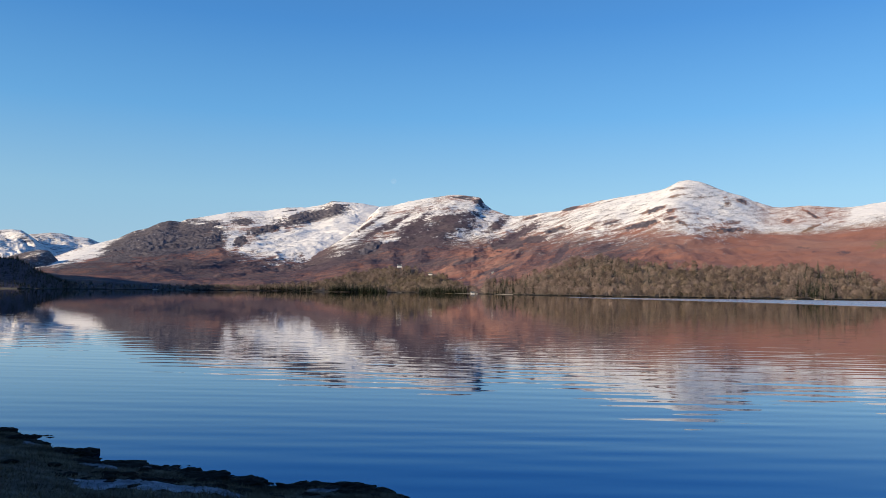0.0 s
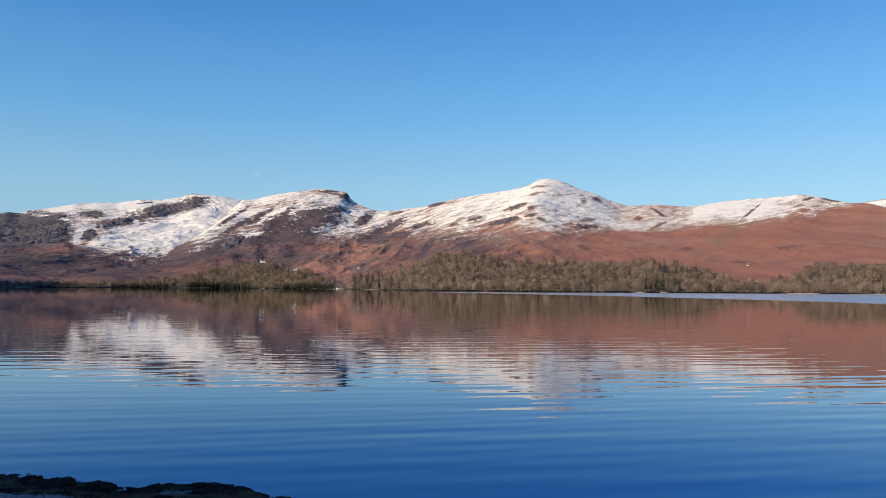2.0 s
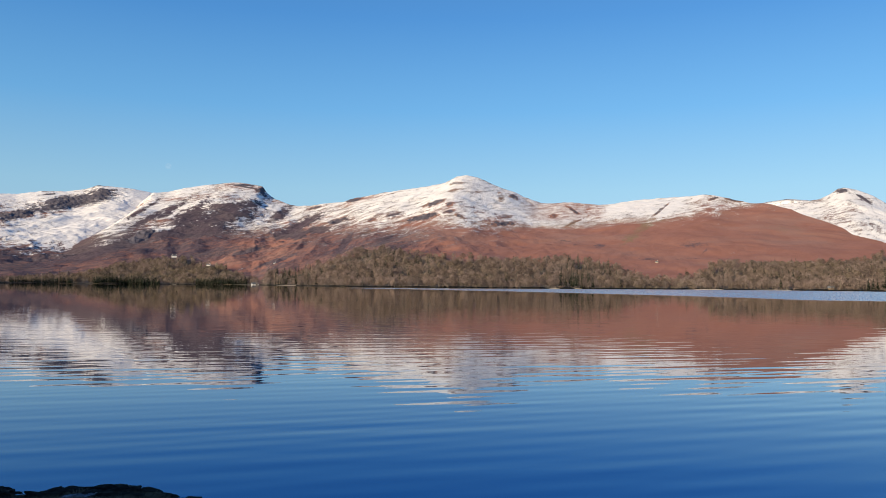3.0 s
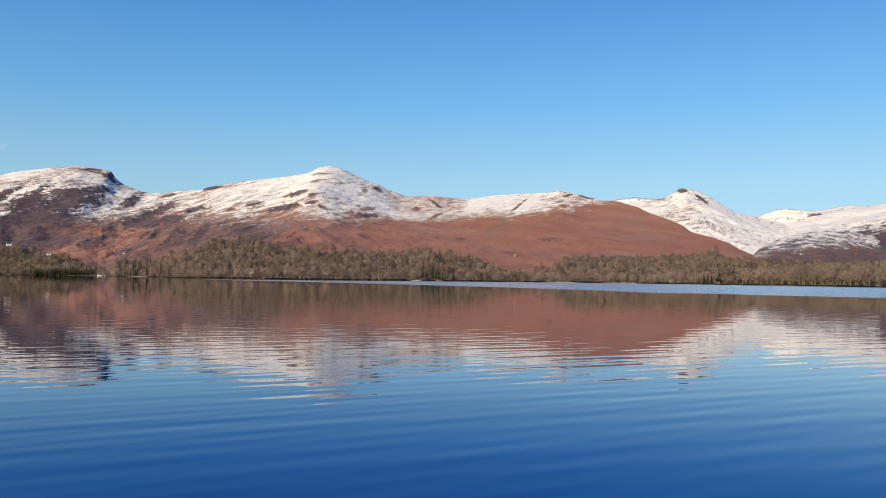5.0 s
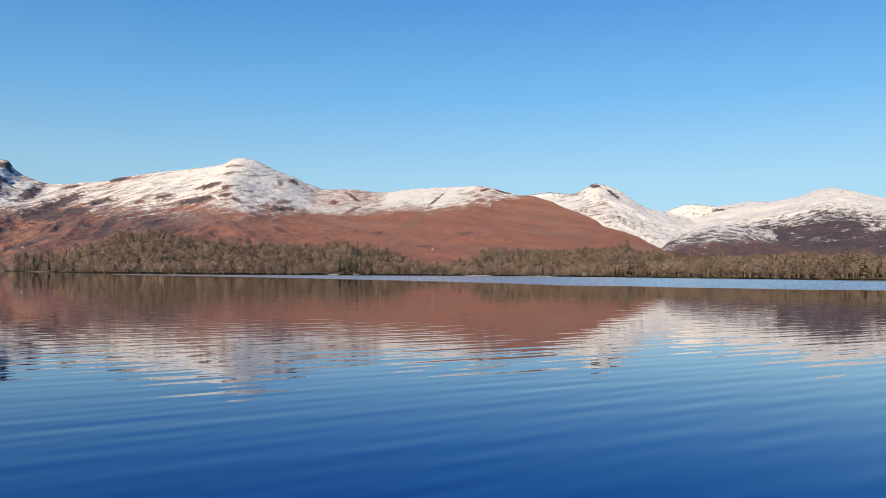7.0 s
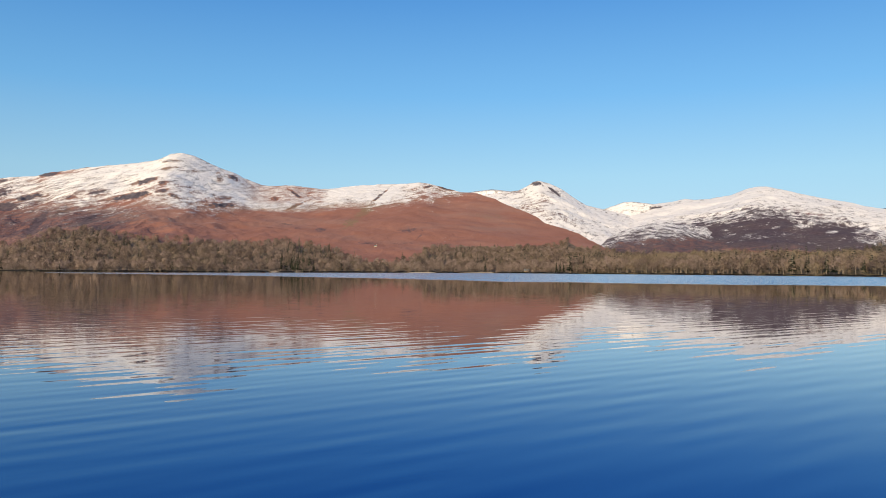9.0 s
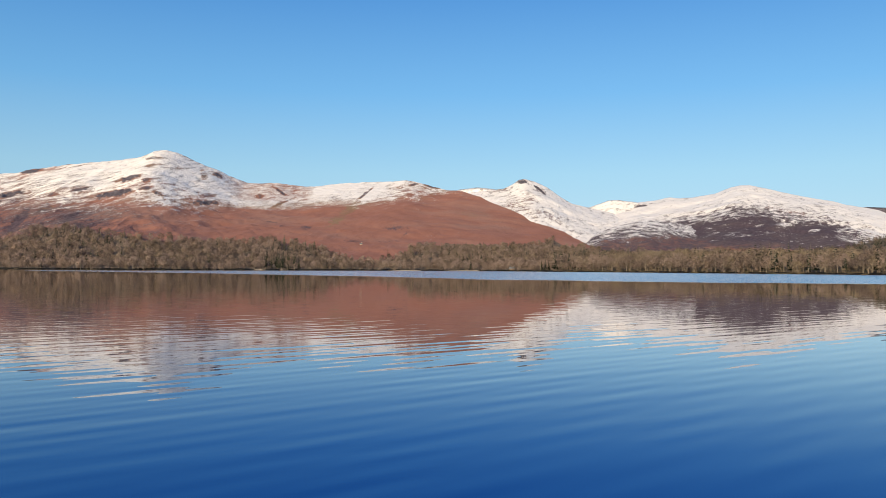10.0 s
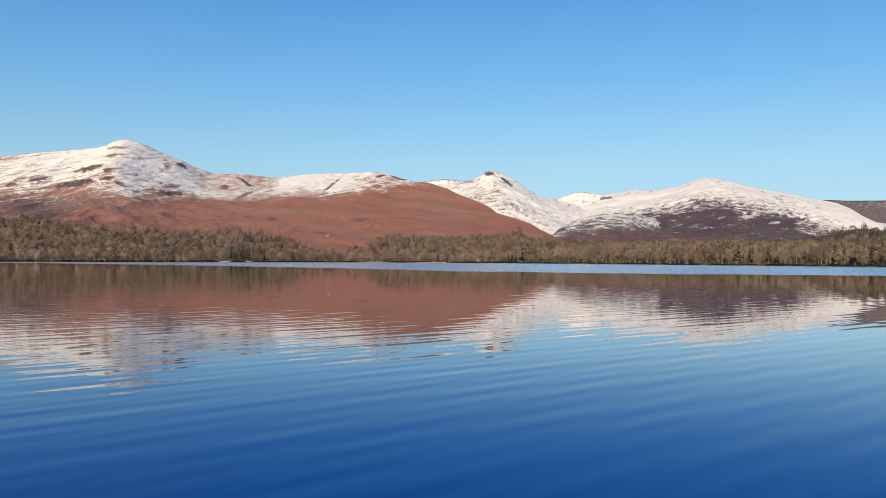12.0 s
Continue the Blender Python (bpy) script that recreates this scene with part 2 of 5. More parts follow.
# ---- materials ----
class Nodes:
    """Short hand for a node material."""

    def __init__(self, name):
        self.mat = bpy.data.materials.new(name)
        self.mat.use_nodes = True
        self.tree = self.mat.node_tree
        self.bsdf = self.tree.nodes["Principled BSDF"]

    def add(self, kind, **inputs):
        n = self.tree.nodes.new("ShaderNode" + kind)
        for key, value in inputs.items():
            self.plug(n.inputs[key.replace("_", " ")], value)
        return n

    def plug(self, socket, value):
        if isinstance(value, bpy.types.NodeSocket):
            self.tree.links.new(value, socket)
        else:
            socket.default_value = value

    def place(self, scale=(1, 1, 1), turn=0.0):
        m = self.add("Mapping", Vector=self.add("TexCoord").outputs["Object"])
        m.inputs["Scale"].default_value = scale
        m.inputs["Rotation"].default_value = (0, 0, turn)
        return m.outputs[0]

    def streaks(self, lean, long, thin):
        """Object places drawn out along lines that rise to the right by lean degrees."""
        m = self.add("Mapping", Vector=self.add("TexCoord").outputs["Object"])
        m.vector_type = "TEXTURE"
        m.inputs["Scale"].default_value = (long, long, thin)
        m.inputs["Rotation"].default_value = (0, radians(-lean), 0)
        return m.outputs[0]

    def along_crest(self, angle, long, size=1.0):
        """Object places turned to a crest's angle and drawn out along it."""
        m = self.add("Mapping", Vector=self.add("TexCoord").outputs["Object"])
        m.vector_type = "TEXTURE"
        m.inputs["Scale"].default_value = (long * size, size, size)
        m.inputs["Rotation"].default_value = (0, 0, radians(angle))
        return m.outputs[0]

    def noise(self, scale, detail=4.0, vector=None, rough=0.55):
        n = self.add("TexNoise", Scale=scale, Detail=detail, Roughness=rough)
        self.plug(n.inputs["Vector"], vector if vector else self.place())
        return n.outputs["Fac"]

    def math(self, op, a, b=0.0, c=0.0):
        n = self.add("Math")
        n.operation = op
        for socket, value in zip(n.inputs, (a, b, c)):
            self.plug(socket, value)
        return n.outputs[0]

    def span(self, value, lo, hi, to_lo=0.0, to_hi=1.0):
        n = self.add("MapRange")
        n.interpolation_type = "SMOOTHSTEP"
        for socket, v in zip(n.inputs, (value, lo, hi, to_lo, to_hi)):
            self.plug(socket, v)
        return n.outputs[0]

    def mix(self, fac, a, b):
        n = self.add("Mix")
        n.data_type = "RGBA"
        for socket, v in zip((n.inputs[0], n.inputs[6], n.inputs[7]), (fac, a, b)):
            self.plug(socket, (*v, 1) if isinstance(v, tuple) else v)
        return n.outputs[2]

    def attr(self, name, output="Fac"):
        n = self.add("Attribute")
        n.attribute_name = name
        return n.outputs[output]

    def bump(self, height, distance, strength=1.0, normal=None):
        n = self.add("Bump", Height=height, Distance=distance, Strength=strength)
        if normal:
            self.plug(n.inputs["Normal"], normal)
        return n.outputs[0]

    def finish(self, color, roughness=0.9, normal=None, metallic=0.0, specular=0.3):
        b = self.bsdf.inputs
        self.plug(b["Base Color"], (*color, 1) if isinstance(color, tuple) else color)
        self.plug(b["Roughness"], roughness)
        b["Metallic"].default_value = metallic
        b["Specular IOR Level"].default_value = specular
        if normal:
            self.plug(b["Normal"], normal)
        return self.mat


def fell_material():
    """Bracken, heather, crag and snow, laid by the cover weights and broken up by noise."""
    n = Nodes("fell_ground")
    cover = n.add("SeparateColor", Color=n.attr("cover", "Color"))
    snow_w, heath_w, rock_w = cover.outputs[0], cover.outputs[1], cover.outputs[2]
    grass_w = n.attr("sward")
    strata = n.streaks(36, 1.8, 0.5)
    big, mid, fine = n.noise(0.006, 5), n.noise(0.03, 6, strata, 0.6), n.noise(0.14, 6, strata, 0.65)
    tiny = n.noise(0.42, 4, strata, 0.6)
    # thin ledges that lie nearly level across the slopes
    ledge = n.noise(0.075, 5, n.streaks(15, 4.5, 0.55), 0.65)
    broken = n.math("ADD", n.math("MULTIPLY", n.math("SUBTRACT", mid, 0.5), 1.9), n.math("MULTIPLY", n.math("SUBTRACT", fine, 0.5), 1.6))
    broken = n.math("ADD", broken, n.math("MULTIPLY", n.math("SUBTRACT", ledge, 0.5), 2.2))
    broken = n.math("ADD", broken, n.math("MULTIPLY", n.math("SUBTRACT", tiny, 0.5), 2.6))
    color = n.mix(n.span(mid, 0.3, 0.7), (0.29, 0.130, 0.092), (0.33, 0.154, 0.112))
    color = n.mix(n.span(big, 0.42, 0.66), color, (0.325, 0.172, 0.13))
    color = n.mix(n.span(fine, 0.52, 0.8, 0, 0.16), color, (0.19, 0.095, 0.065))
    color = n.mix(n.span(n.math("ADD", grass_w, n.math("MULTIPLY", broken, 0.25)), 0.3, 1.1, 0, 0.8), color, (0.235, 0.165, 0.095))
    # poor grey-brown grass on the high ground
    color = n.mix(n.span(snow_w, 0.45, 0.9), color, n.mix(n.span(fine, 0.4, 0.6), (0.105, 0.094, 0.088), (0.19, 0.162, 0.148)))
    heather = n.mix(n.span(fine, 0.35, 0.65), (0.06, 0.044, 0.055), (0.115, 0.083, 0.095))
    heather = n.mix(n.span(big, 0.4, 0.6), heather, n.mix(n.span(fine, 0.35, 0.65), (0.076, 0.058, 0.064), (0.128, 0.098, 0.104)))
    color = n.mix(n.span(n.math("ADD", heath_w, n.math("MULTIPLY", broken, 0.45)), 0.25, 0.85), color, heather)
    rock = n.mix(n.span(fine, 0.35, 0.65), (0.064, 0.057, 0.067), (0.134, 0.12, 0.136))
    color = n.mix(n.span(n.math("ADD", rock_w, n.math("MULTIPLY", broken, 0.5)), 0.3, 0.75), color, rock)
    # leaf litter and brushwood under the trees
    color = n.mix(n.attr("litter"), color, n.mix(n.span(fine, 0.35, 0.65), (0.1, 0.08, 0.058), (0.17, 0.135, 0.1)))
    white = n.mix(n.span(mid, 0.3, 0.7), (0.82, 0.79, 0.745), (0.89, 0.86, 0.81))
    crisp = n.attr("cover", "Alpha")
    snow = n.span(n.math("ADD", snow_w, n.math("MULTIPLY", broken, crisp)), 0.22, 0.8)
    color = n.mix(snow, color, white)
    hard = n.span(n.math("MAXIMUM", n.math("MAXIMUM", snow_w, rock_w), heath_w), 0.1, 0.7, 0.35, 1.0)
    normal = n.bump(mid, n.math("MULTIPLY", hard, 8.0), 0.6)
    normal = n.bump(fine, n.math("MULTIPLY", hard, 2.4), 0.6, normal)
    return n.finish(color, n.span(snow, 0, 1, 0.95, 0.6), normal, specular=0.15)


def water_material():
    n = Nodes("lake_water")
    ruffle = n.attr("ruffle")
    stir = n.attr("stir")
    # long-crested wavelets that run in from the open lake: crest angle, wavelength, how far the crests wander, rise
    normal = None
    for angle, length, wander, high in ((16, 1.75, 2.8, 0.0031), (10, 1.15, 3.2, 0.0026), (23, 0.74, 3.6, 0.0014), (20, 3.1, 2.6, 0.0024)):
        train = n.add("TexWave", Vector=n.along_crest(angle, 3.6), Scale=math.pi / (10 * length), Distortion=wander, Detail=1.0, Detail_Scale=0.16 * 1.6 / length)
        train.bands_direction = "Y"
        normal = n.bump(train.outputs["Fac"], n.math("MULTIPLY", stir, high), 1.0, normal)
    ripple = n.noise(1.0, 2, n.along_crest(12, 4.0, 0.55), 0.5)
    normal = n.bump(ripple, n.math("MULTIPLY", stir, 0.0022), 1.0, normal)
    chop = n.noise(1.0, 3, n.place((2.2, 5.0, 1)), 0.6)
    normal = n.bump(chop, n.math("MULTIPLY", ruffle, 0.05), 1.0, normal)
    patch = n.noise(0.02, 3, n.place((0.5, 1.4, 1)))
    rough = n.math("ADD", n.span(patch, 0.35, 0.7, 0.0, 0.004), n.math("MULTIPLY", ruffle, 0.2))
    # mirror gloss grows with the Fresnel term; below it the deep blue body of the lake
    gloss = n.add("BsdfGlossy", Color=(0.9, 0.885, 0.87, 1), Roughness=rough, Normal=normal)
    deep = n.add("BsdfGlossy", Color=(0.076, 0.255, 0.5, 1), Roughness=rough, Normal=normal)
    body = n.add("BsdfDiffuse", Color=(0.005, 0.036, 0.088, 1))
    under = n.add("MixShader", Fac=0.62)
    n.tree.links.new(body.outputs[0], under.inputs[1])
    n.tree.links.new(deep.outputs[0], under.inputs[2])
    lake = n.add("MixShader", Fac=n.span(n.add("Fresnel", IOR=1.345, Normal=normal).outputs[0], 0.13, 0.82))
    n.tree.links.new(under.outputs[0], lake.inputs[1])
    n.tree.links.new(gloss.outputs[0], lake.inputs[2])
    n.tree.links.new(lake.outputs[0], n.tree.nodes["Material Output"].inputs[0])
    n.tree.nodes.remove(n.bsdf)
    return n.mat


def crown_material(name, dark, light, other):
    n = Nodes(name)
    tint = n.attr("tint")
    rnd = n.add("NewGeometry").outputs["Random Per Island"]
    info = n.add("ObjectInfo").outputs["Random"]
    mixer = n.math("ADD", tint, n.math("MULTIPLY", n.math("SUBTRACT", info, 0.5), 0.35))
    color = n.mix(n.span(rnd, 0, 1), dark, light)
    color = n.mix(n.span(mixer, 0.55, 1.0, 0, 0.8), color, other)
    value = n.add("HueSaturation", Color=color, Value=n.span(n.math("FRACT", n.math("MULTIPLY", mixer, 7.31)), 0, 1, 0.65, 1.35))
    color = value.outputs[0]
    # open twigs: some light passes through each spray
    front, back, spray = n.add("BsdfDiffuse", Color=color), n.add("BsdfTranslucent", Color=color), n.add("MixShader", Fac=0.15)
    n.tree.links.new(front.outputs[0], spray.inputs[1])
    n.tree.links.new(back.outputs[0], spray.inputs[2])
    n.tree.links.new(spray.outputs[0], n.tree.nodes["Material Output"].inputs[0])
    n.tree.nodes.remove(n.bsdf)
    return n.mat


def plain(name, a, b, scale, rough=0.9, relief=0.0, specular=0.3, speckle=None):
    """Two tones broken by noise at two scales."""
    n = Nodes(name)
    coarse, fine = n.noise(scale, 4), n.noise(scale * 7.3, 5)
    color = n.mix(n.span(coarse, 0.32, 0.68), a, b)
    color = n.mix(n.span(fine, 0.5, 0.72, 0, 0.6), color, speckle if speckle else tuple(0.6 * v for v in a))
    normal = n.bump(n.math("ADD", coarse, n.math("MULTIPLY", fine, 0.4)), relief) if relief else None
    return n.finish(color, rough, normal, specular=specular)


def crag_material():
    """Grey slate crags with snow caught on the ledges."""
    n = Nodes("crag_rock")
    strata = n.streaks(26, 1.6, 0.5)
    mid, fine = n.noise(0.05, 6, strata), n.noise(0.22, 6, strata, 0.65)
    color = n.mix(n.span(fine, 0.35, 0.65), (0.07, 0.064, 0.078), (0.135, 0.124, 0.142))
    color = n.mix(n.span(mid, 0.5, 0.7, 0, 0.4), color, (0.13, 0.09, 0.08))
    up = n.add("SeparateXYZ", Vector=n.add("NewGeometry").outputs["Normal"]).outputs[2]
    ledge = n.math("ADD", n.math("MULTIPLY", up, 0.8), n.math("ADD", n.math("MULTIPLY", mid, 1.2), n.math("MULTIPLY", fine, 1.4)))
    color = n.mix(n.span(ledge, 2.28, 2.46), color, (0.82, 0.81, 0.81))
    return n.finish(color, 0.9, n.bump(fine, 1.6, 0.6, n.bump(mid, 4.0, 0.5)), specular=0.2)


CRAG = crag_material()
FELL = fell_material()
WATER = water_material()
TWIG = crown_material("bare_twigs", (0.212, 0.162, 0.136), (0.243, 0.187, 0.158), (0.2, 0.164, 0.112))
NEEDLE = crown_material("dark_needles", (0.022, 0.03, 0.022), (0.05, 0.06, 0.042), (0.038, 0.052, 0.034))
BARK = plain("pale_bark", (0.14, 0.118, 0.095), (0.24, 0.205, 0.165), 0.8, relief=0.02)
SOIL = plain("lowland_grass", (0.10, 0.085, 0.04), (0.17, 0.125, 0.065), 0.05, relief=0.15)
BANK = plain("frosted_turf", (0.06, 0.046, 0.034), (0.17, 0.132, 0.1), 3.4, relief=0.12, specular=0.1, speckle=(0.065, 0.055, 0.045))
# near-black stone; on the far waterline its darkness stands in for shade
STONE = plain("dark_stone_and_shore_shade", (0.006, 0.006, 0.0055), (0.017, 0.015, 0.011), 2.6, 0.85, 0.09, 0.15)
MOSS = plain("matted_grass", (0.07, 0.054, 0.038), (0.24, 0.185, 0.125), 1.6, specular=0.1)
FROST = plain("thin_old_snow", (0.2, 0.21, 0.23), (0.42, 0.43, 0.46), 3.2, 0.8, 0.06, speckle=(0.03, 0.026, 0.022))
SHINGLE = plain("pale_shingle", (0.34, 0.28, 0.21), (0.5, 0.43, 0.34), 0.4, relief=0.05)
LIMEWASH = plain("white_limewash", (0.72, 0.7, 0.66), (0.84, 0.83, 0.8), 0.4)
SLATE = plain("grey_slate", (0.09, 0.095, 0.105), (0.16, 0.165, 0.175), 0.7)
GLAZING = plain("dark_window_glass", (0.02, 0.024, 0.03), (0.03, 0.035, 0.04), 0.6, 0.1)
TIMBER = plain("weathered_timber", (0.12, 0.09, 0.065), (0.24, 0.19, 0.14), 1.2)


# ---- ground, lake, fells ----
NEAR = [(-180, 300), (-120, 200), (-95, 120), (-80, 70), (-68, 36), (-58, 25), (-47.2, 18.4), (-44.8, 16.9), (-41.7, 14.7), (-37.8, 14.1), (-35, 13.2),
        (-29.9, 12.3), (-26.4, 12.2), (-22.2, 11.8), (-20.3, 11.4), (-15, 9.6), (-8, 8.2), (0, 7.2), (20, 5.2), (50, 4.4), (75, 6), (95, 14),
        (110, 60), (130, 200), (180, 300)]


def lowland(b, d):
    """Height of the ground sheet at a bearing and distance: near bank, lake bed, far lowland."""
    near, far = along(NEAR, b), along(SHORE, b)
    x, y = d * np.sin(np.radians(b)), d * np.cos(np.radians(b))
    bank = 1.4 * (1 - np.minimum(d / near, 1.0) ** 1.15) + 0.05 * fbm(x * 0.9, y * 0.9, 4, 3) * ease(2, 6, d)
    bank = np.where(d > near, np.maximum(-2.5, -(d - near) * 0.22), bank)
    far = far * (1 + 0.012 * fbm(b * 0.8, b * 0.0, 3, 5))
    inland = np.maximum(-2.5, (d - far) * 0.12)
    inland = np.where(d > far, np.minimum(1.2, (d - far) * 0.1) + np.where(b > 28, 0.03 * np.minimum(d - far, 420) * ease(28, 31, b) + 0.012 * (d - far), -6 * ease(30, 110, d - far)) + 1.5 * fbm(x / 90, y / 90, 3, 8) * ease(0, 120, d - far), inland)
    z = np.maximum(bank, inland)
    away = np.abs((b + 180) % 360 - 180)
    behind = 1.4 + np.minimum(0.05 * d, 40) + fbm(x / 40, y / 40, 3, 9)
    z = np.where(away > 100, np.maximum(z, ease(100, 125, away) * behind + (1 - ease(100, 125, away)) * z), z)
    # an unseen bare rise, added on the sunward side to keep the bank in shade
    rise = ease(66, 84, -b) * (1 - ease(150, 178, -b))
    return z + rise * 34 * ease(26, 85, d) * (1 - 0.6 * ease(200, 600, d))


def ground_sheet():
    b = np.arange(-180, 180.01, 0.75)
    d = np.concatenate([[0.0, 0.4], np.geomspace(1.0, 4900, 180)])
    B, D = np.meshgrid(b, d)
    verts = np.stack([D * np.sin(np.radians(B)), D * np.cos(np.radians(B)), lowland(B, D)], -1).reshape(-1, 3)
    index = (D[:-1, :-1] > 200).astype(int).ravel()
    me = mesh_of("ground", verts, grid_faces(len(d), len(b)), True, (BANK, SOIL), index)
    tagged(new("ground", me), "frosted dark turf bank and brown valley floor round the lake", "ground", kind="structure")


RUFFLED = [(-15, 1500), (-12, 900), (-8, 540), (3, 380), (9, 310), (23, 205), (39, 188), (52, 195), (70, 200)]


def lake():
    b = np.arange(-90, 100.01, 0.75)
    d = np.geomspace(3.0, 2700, 190)
    B, D = np.meshgrid(b, d)
    verts = np.stack([D * np.sin(np.radians(B)), D * np.cos(np.radians(B)), 0 * D], -1).reshape(-1, 3)
    me = mesh_of("lake", verts, grid_faces(len(d), len(b)), True, (WATER,))
    edge = along(RUFFLED, B) * (1 + 0.02 * fbm(B * 0.35, D / 400, 3, 21))
    far = along(SHORE, B) * np.interp(B, [-12, 0, 20, 40], [0.62, 0.72, 0.93, 0.97])
    give(me, "ruffle", ease(0.97, 1.05, D / edge) * (1 - ease(0.96, 1.02, D / far)) * ease(-13, -8, B) * np.interp(B, [-10, 8, 30], [0.85, 0.9, 1.0]))
    # the water lies stiller out from the bank, in uneven lanes
    give(me, "stir", (0.85 - 0.2 * ease(0, 25, -B) - 0.15 * ease(14, 24, D) - 0.35 * ease(28, 130, D)) * (0.55 + 0.9 * smooth_noise(B / 11 + np.log(D), np.log(D) * 4, 41)))
    tagged(new("water", me), "calm blue lake water with fine ripples and a wind-ruffled band", "water", kind="structure")


# cover marks: kind, bearing, rise, half length and half width in degrees, tilt, weight
MARKS = {}
MARKS["moor"] = [
    ("rock", -38.21, 3.46, 3.05, 1.09, 11, 1.2), ("rock", -34.93, 4.41, 1.59, 0.38, -3, 0.8), ("rock", -34.77, 3.32, 1.5, 0.38, 22, 0.9),
    ("snow", -36.92, 2.93, 1.02, 0.1, 17, 0.9), ("snow", -42.24, 2.57, 2.14, 0.25, 26, 0.8), ("snow", -41.97, 2.13, 1.46, 0.13, 23, 0.6),
    ("snow", -34.61, 4.47, 1.23, 0.13, -6, 0.9), ("snow", -33.92, 5.18, 0.94, 0.17, 13, 0.9), ("heath", -36.44, 1.62, 0.76, 0.38, 9, 0.9),
    ("rock", -40.36, 2.0, 0.81, 0.29, 10, 0.6), ("rock", -27.07, 5.45, 2.88, 0.55, 13, 1.3), ("snow", -30.88, 5.57, 3.29, 0.17, 7, 0.8),
    ("rock", -30.76, 4.31, 1.16, 0.29, 11, 1.2), ("rock", -32.51, 3.45, 0.47, 0.34, 10, 1.2),
]
MARKS["moor"] += [
    ("rock", -34.2, 3.58, 0.82, 0.46, 12, 1.1), ("rock", -32.23, 4.88, 0.86, 0.25, 8, 0.7), ("snow", -26.45, 4.11, 3.19, 1.01, 27, 1.0),
    # the rock mark at -29.94 paints a shaded hollow in the snow
    ("snow", -30.84, 2.92, 1.6, 0.42, 3, 0.6), ("snow", -33.03, 3.41, 0.98, 0.34, 63, 0.6), ("rock", -29.94, 3.09, 0.59, 0.21, 4, 0.5),
    ("rock", -31.4, 2.83, 0.56, 0.21, 17, 0.6), ("rock", -25.65, 6.53, 0.48, 0.13, 7, 1.0), ("rock", -28.91, 5.91, 0.66, 0.1, 8, 0.8),
    ("rock", -38.48, 1.72, 1.01, 0.17, 11, 0.5), ("heath", -33.29, 1.99, 0.83, 0.17, 25, 0.5), ("snow", -39.33, 3.57, 0.83, 0.1, 32, 0.7),
    ("rock", -38.13, 2.36, 1.05, 0.21, 14, 0.6), ("snow", -22.72, 5.71, 1.25, 0.34, 16, 0.5),
]
MARKS["long"] = [
    ("heath", -23.06, 5.02, 1.23, 0.13, 34, 0.8), ("heath", -22.24, 4.68, 1.48, 0.17, 31, 0.8), ("heath", -21.2, 5.07, 1.15, 0.21, 34, 0.9),
    ("heath", -19.67, 4.87, 1.41, 0.55, 35, 1.0), ("heath", -17.36, 5.44, 2.2, 0.38, 7, 1.0), ("heath", -17.56, 4.69, 2.33, 0.59, 13, 1.0),
    ("heath", -19.34, 3.7, 2.06, 0.34, 6, 0.7), ("rock", -23.14, 3.14, 1.0, 0.42, 20, 0.9), ("snow", -21.75, 3.74, 1.49, 0.25, 5, 0.4),
    ("rock", -14.96, 6.79, 0.43, 0.17, 11, 1.3), ("rock", -16.02, 7.05, 1.22, 0.08, -1, 0.8), ("heath", -13.6, 5.07, 0.88, 0.25, 34, 0.8),
    ("heath", -12.05, 4.36, 1.5, 0.25, 29, 0.9), ("heath", -12.84, 3.57, 1.09, 0.34, 8, 0.9),
]
MARKS["long"] += [
    ("heath", -11.03, 3.91, 0.88, 0.21, 10, 0.8), ("scree", -9.38, 4.67, 0.78, 0.17, 14, 1.1), ("scree", -8.36, 6.2, 0.55, 0.13, 14, 1.1),
    ("scree", -11.12, 5.58, 0.55, 0.1, 15, 0.8), ("scree", -5.37, 5.17, 0.68, 0.15, 9, 0.9), ("scree", -7.07, 4.75, 0.36, 0.13, 16, 0.8),
    # the heath mark at -8.98 darkens a gully wall turned from the sun
    ("heath", -8.98, 2.91, 0.75, 0.17, 52, 0.9), ("grass", -7.82, 3.55, 0.91, 0.21, 21, 0.9), ("heath", -5.85, 3.31, 0.44, 0.13, 33, 0.7),
    ("heath", -13.34, 1.79, 0.93, 0.08, 24, 0.7), ("heath", -14.22, 1.57, 1.23, 0.08, 22, 0.5), ("scree", -2.39, 6.08, 0.66, 0.17, 18, 1.0),
    ("scree", -1.2, 6.02, 0.37, 0.13, 18, 0.8), ("scree", -3.4, 4.95, 1.38, 0.19, 15, 1.1),
]
MARKS["long"] += [
    ("scree", -1.3, 5.44, 0.46, 0.13, 11, 0.9), ("scree", -0.49, 5.11, 0.36, 0.13, -25, 0.9), ("scree", -0.85, 7.53, 0.59, 0.13, 5, 0.7),
    ("scree", 1.55, 7.72, 0.35, 0.08, -24, 1.0), ("scree", 2.59, 6.49, 0.36, 0.17, -71, 0.6), ("scree", 3.46, 6.58, 0.47, 0.13, -27, 0.8),
    ("scree", -0.79, 7.03, 0.46, 0.13, 10, 0.6), ("scree", 2.72, 4.58, 0.81, 0.17, 2, 1.1), ("scree", 2.77, 5.07, 0.62, 0.17, 5, 0.5),
    ("scree", 0.81, 6.87, 0.85, 0.17, 4, 0.35), ("scree", 7.96, 5.47, 0.46, 0.08, -35, 1.0), ("scree", 6.44, 5.13, 0.26, 0.13, 10, 0.6),
    ("scree", 8.01, 4.67, 0.8, 0.08, 25, 0.6), ("heath", 7.31, 3.28, 0.61, 0.1, -5, 0.6),
]
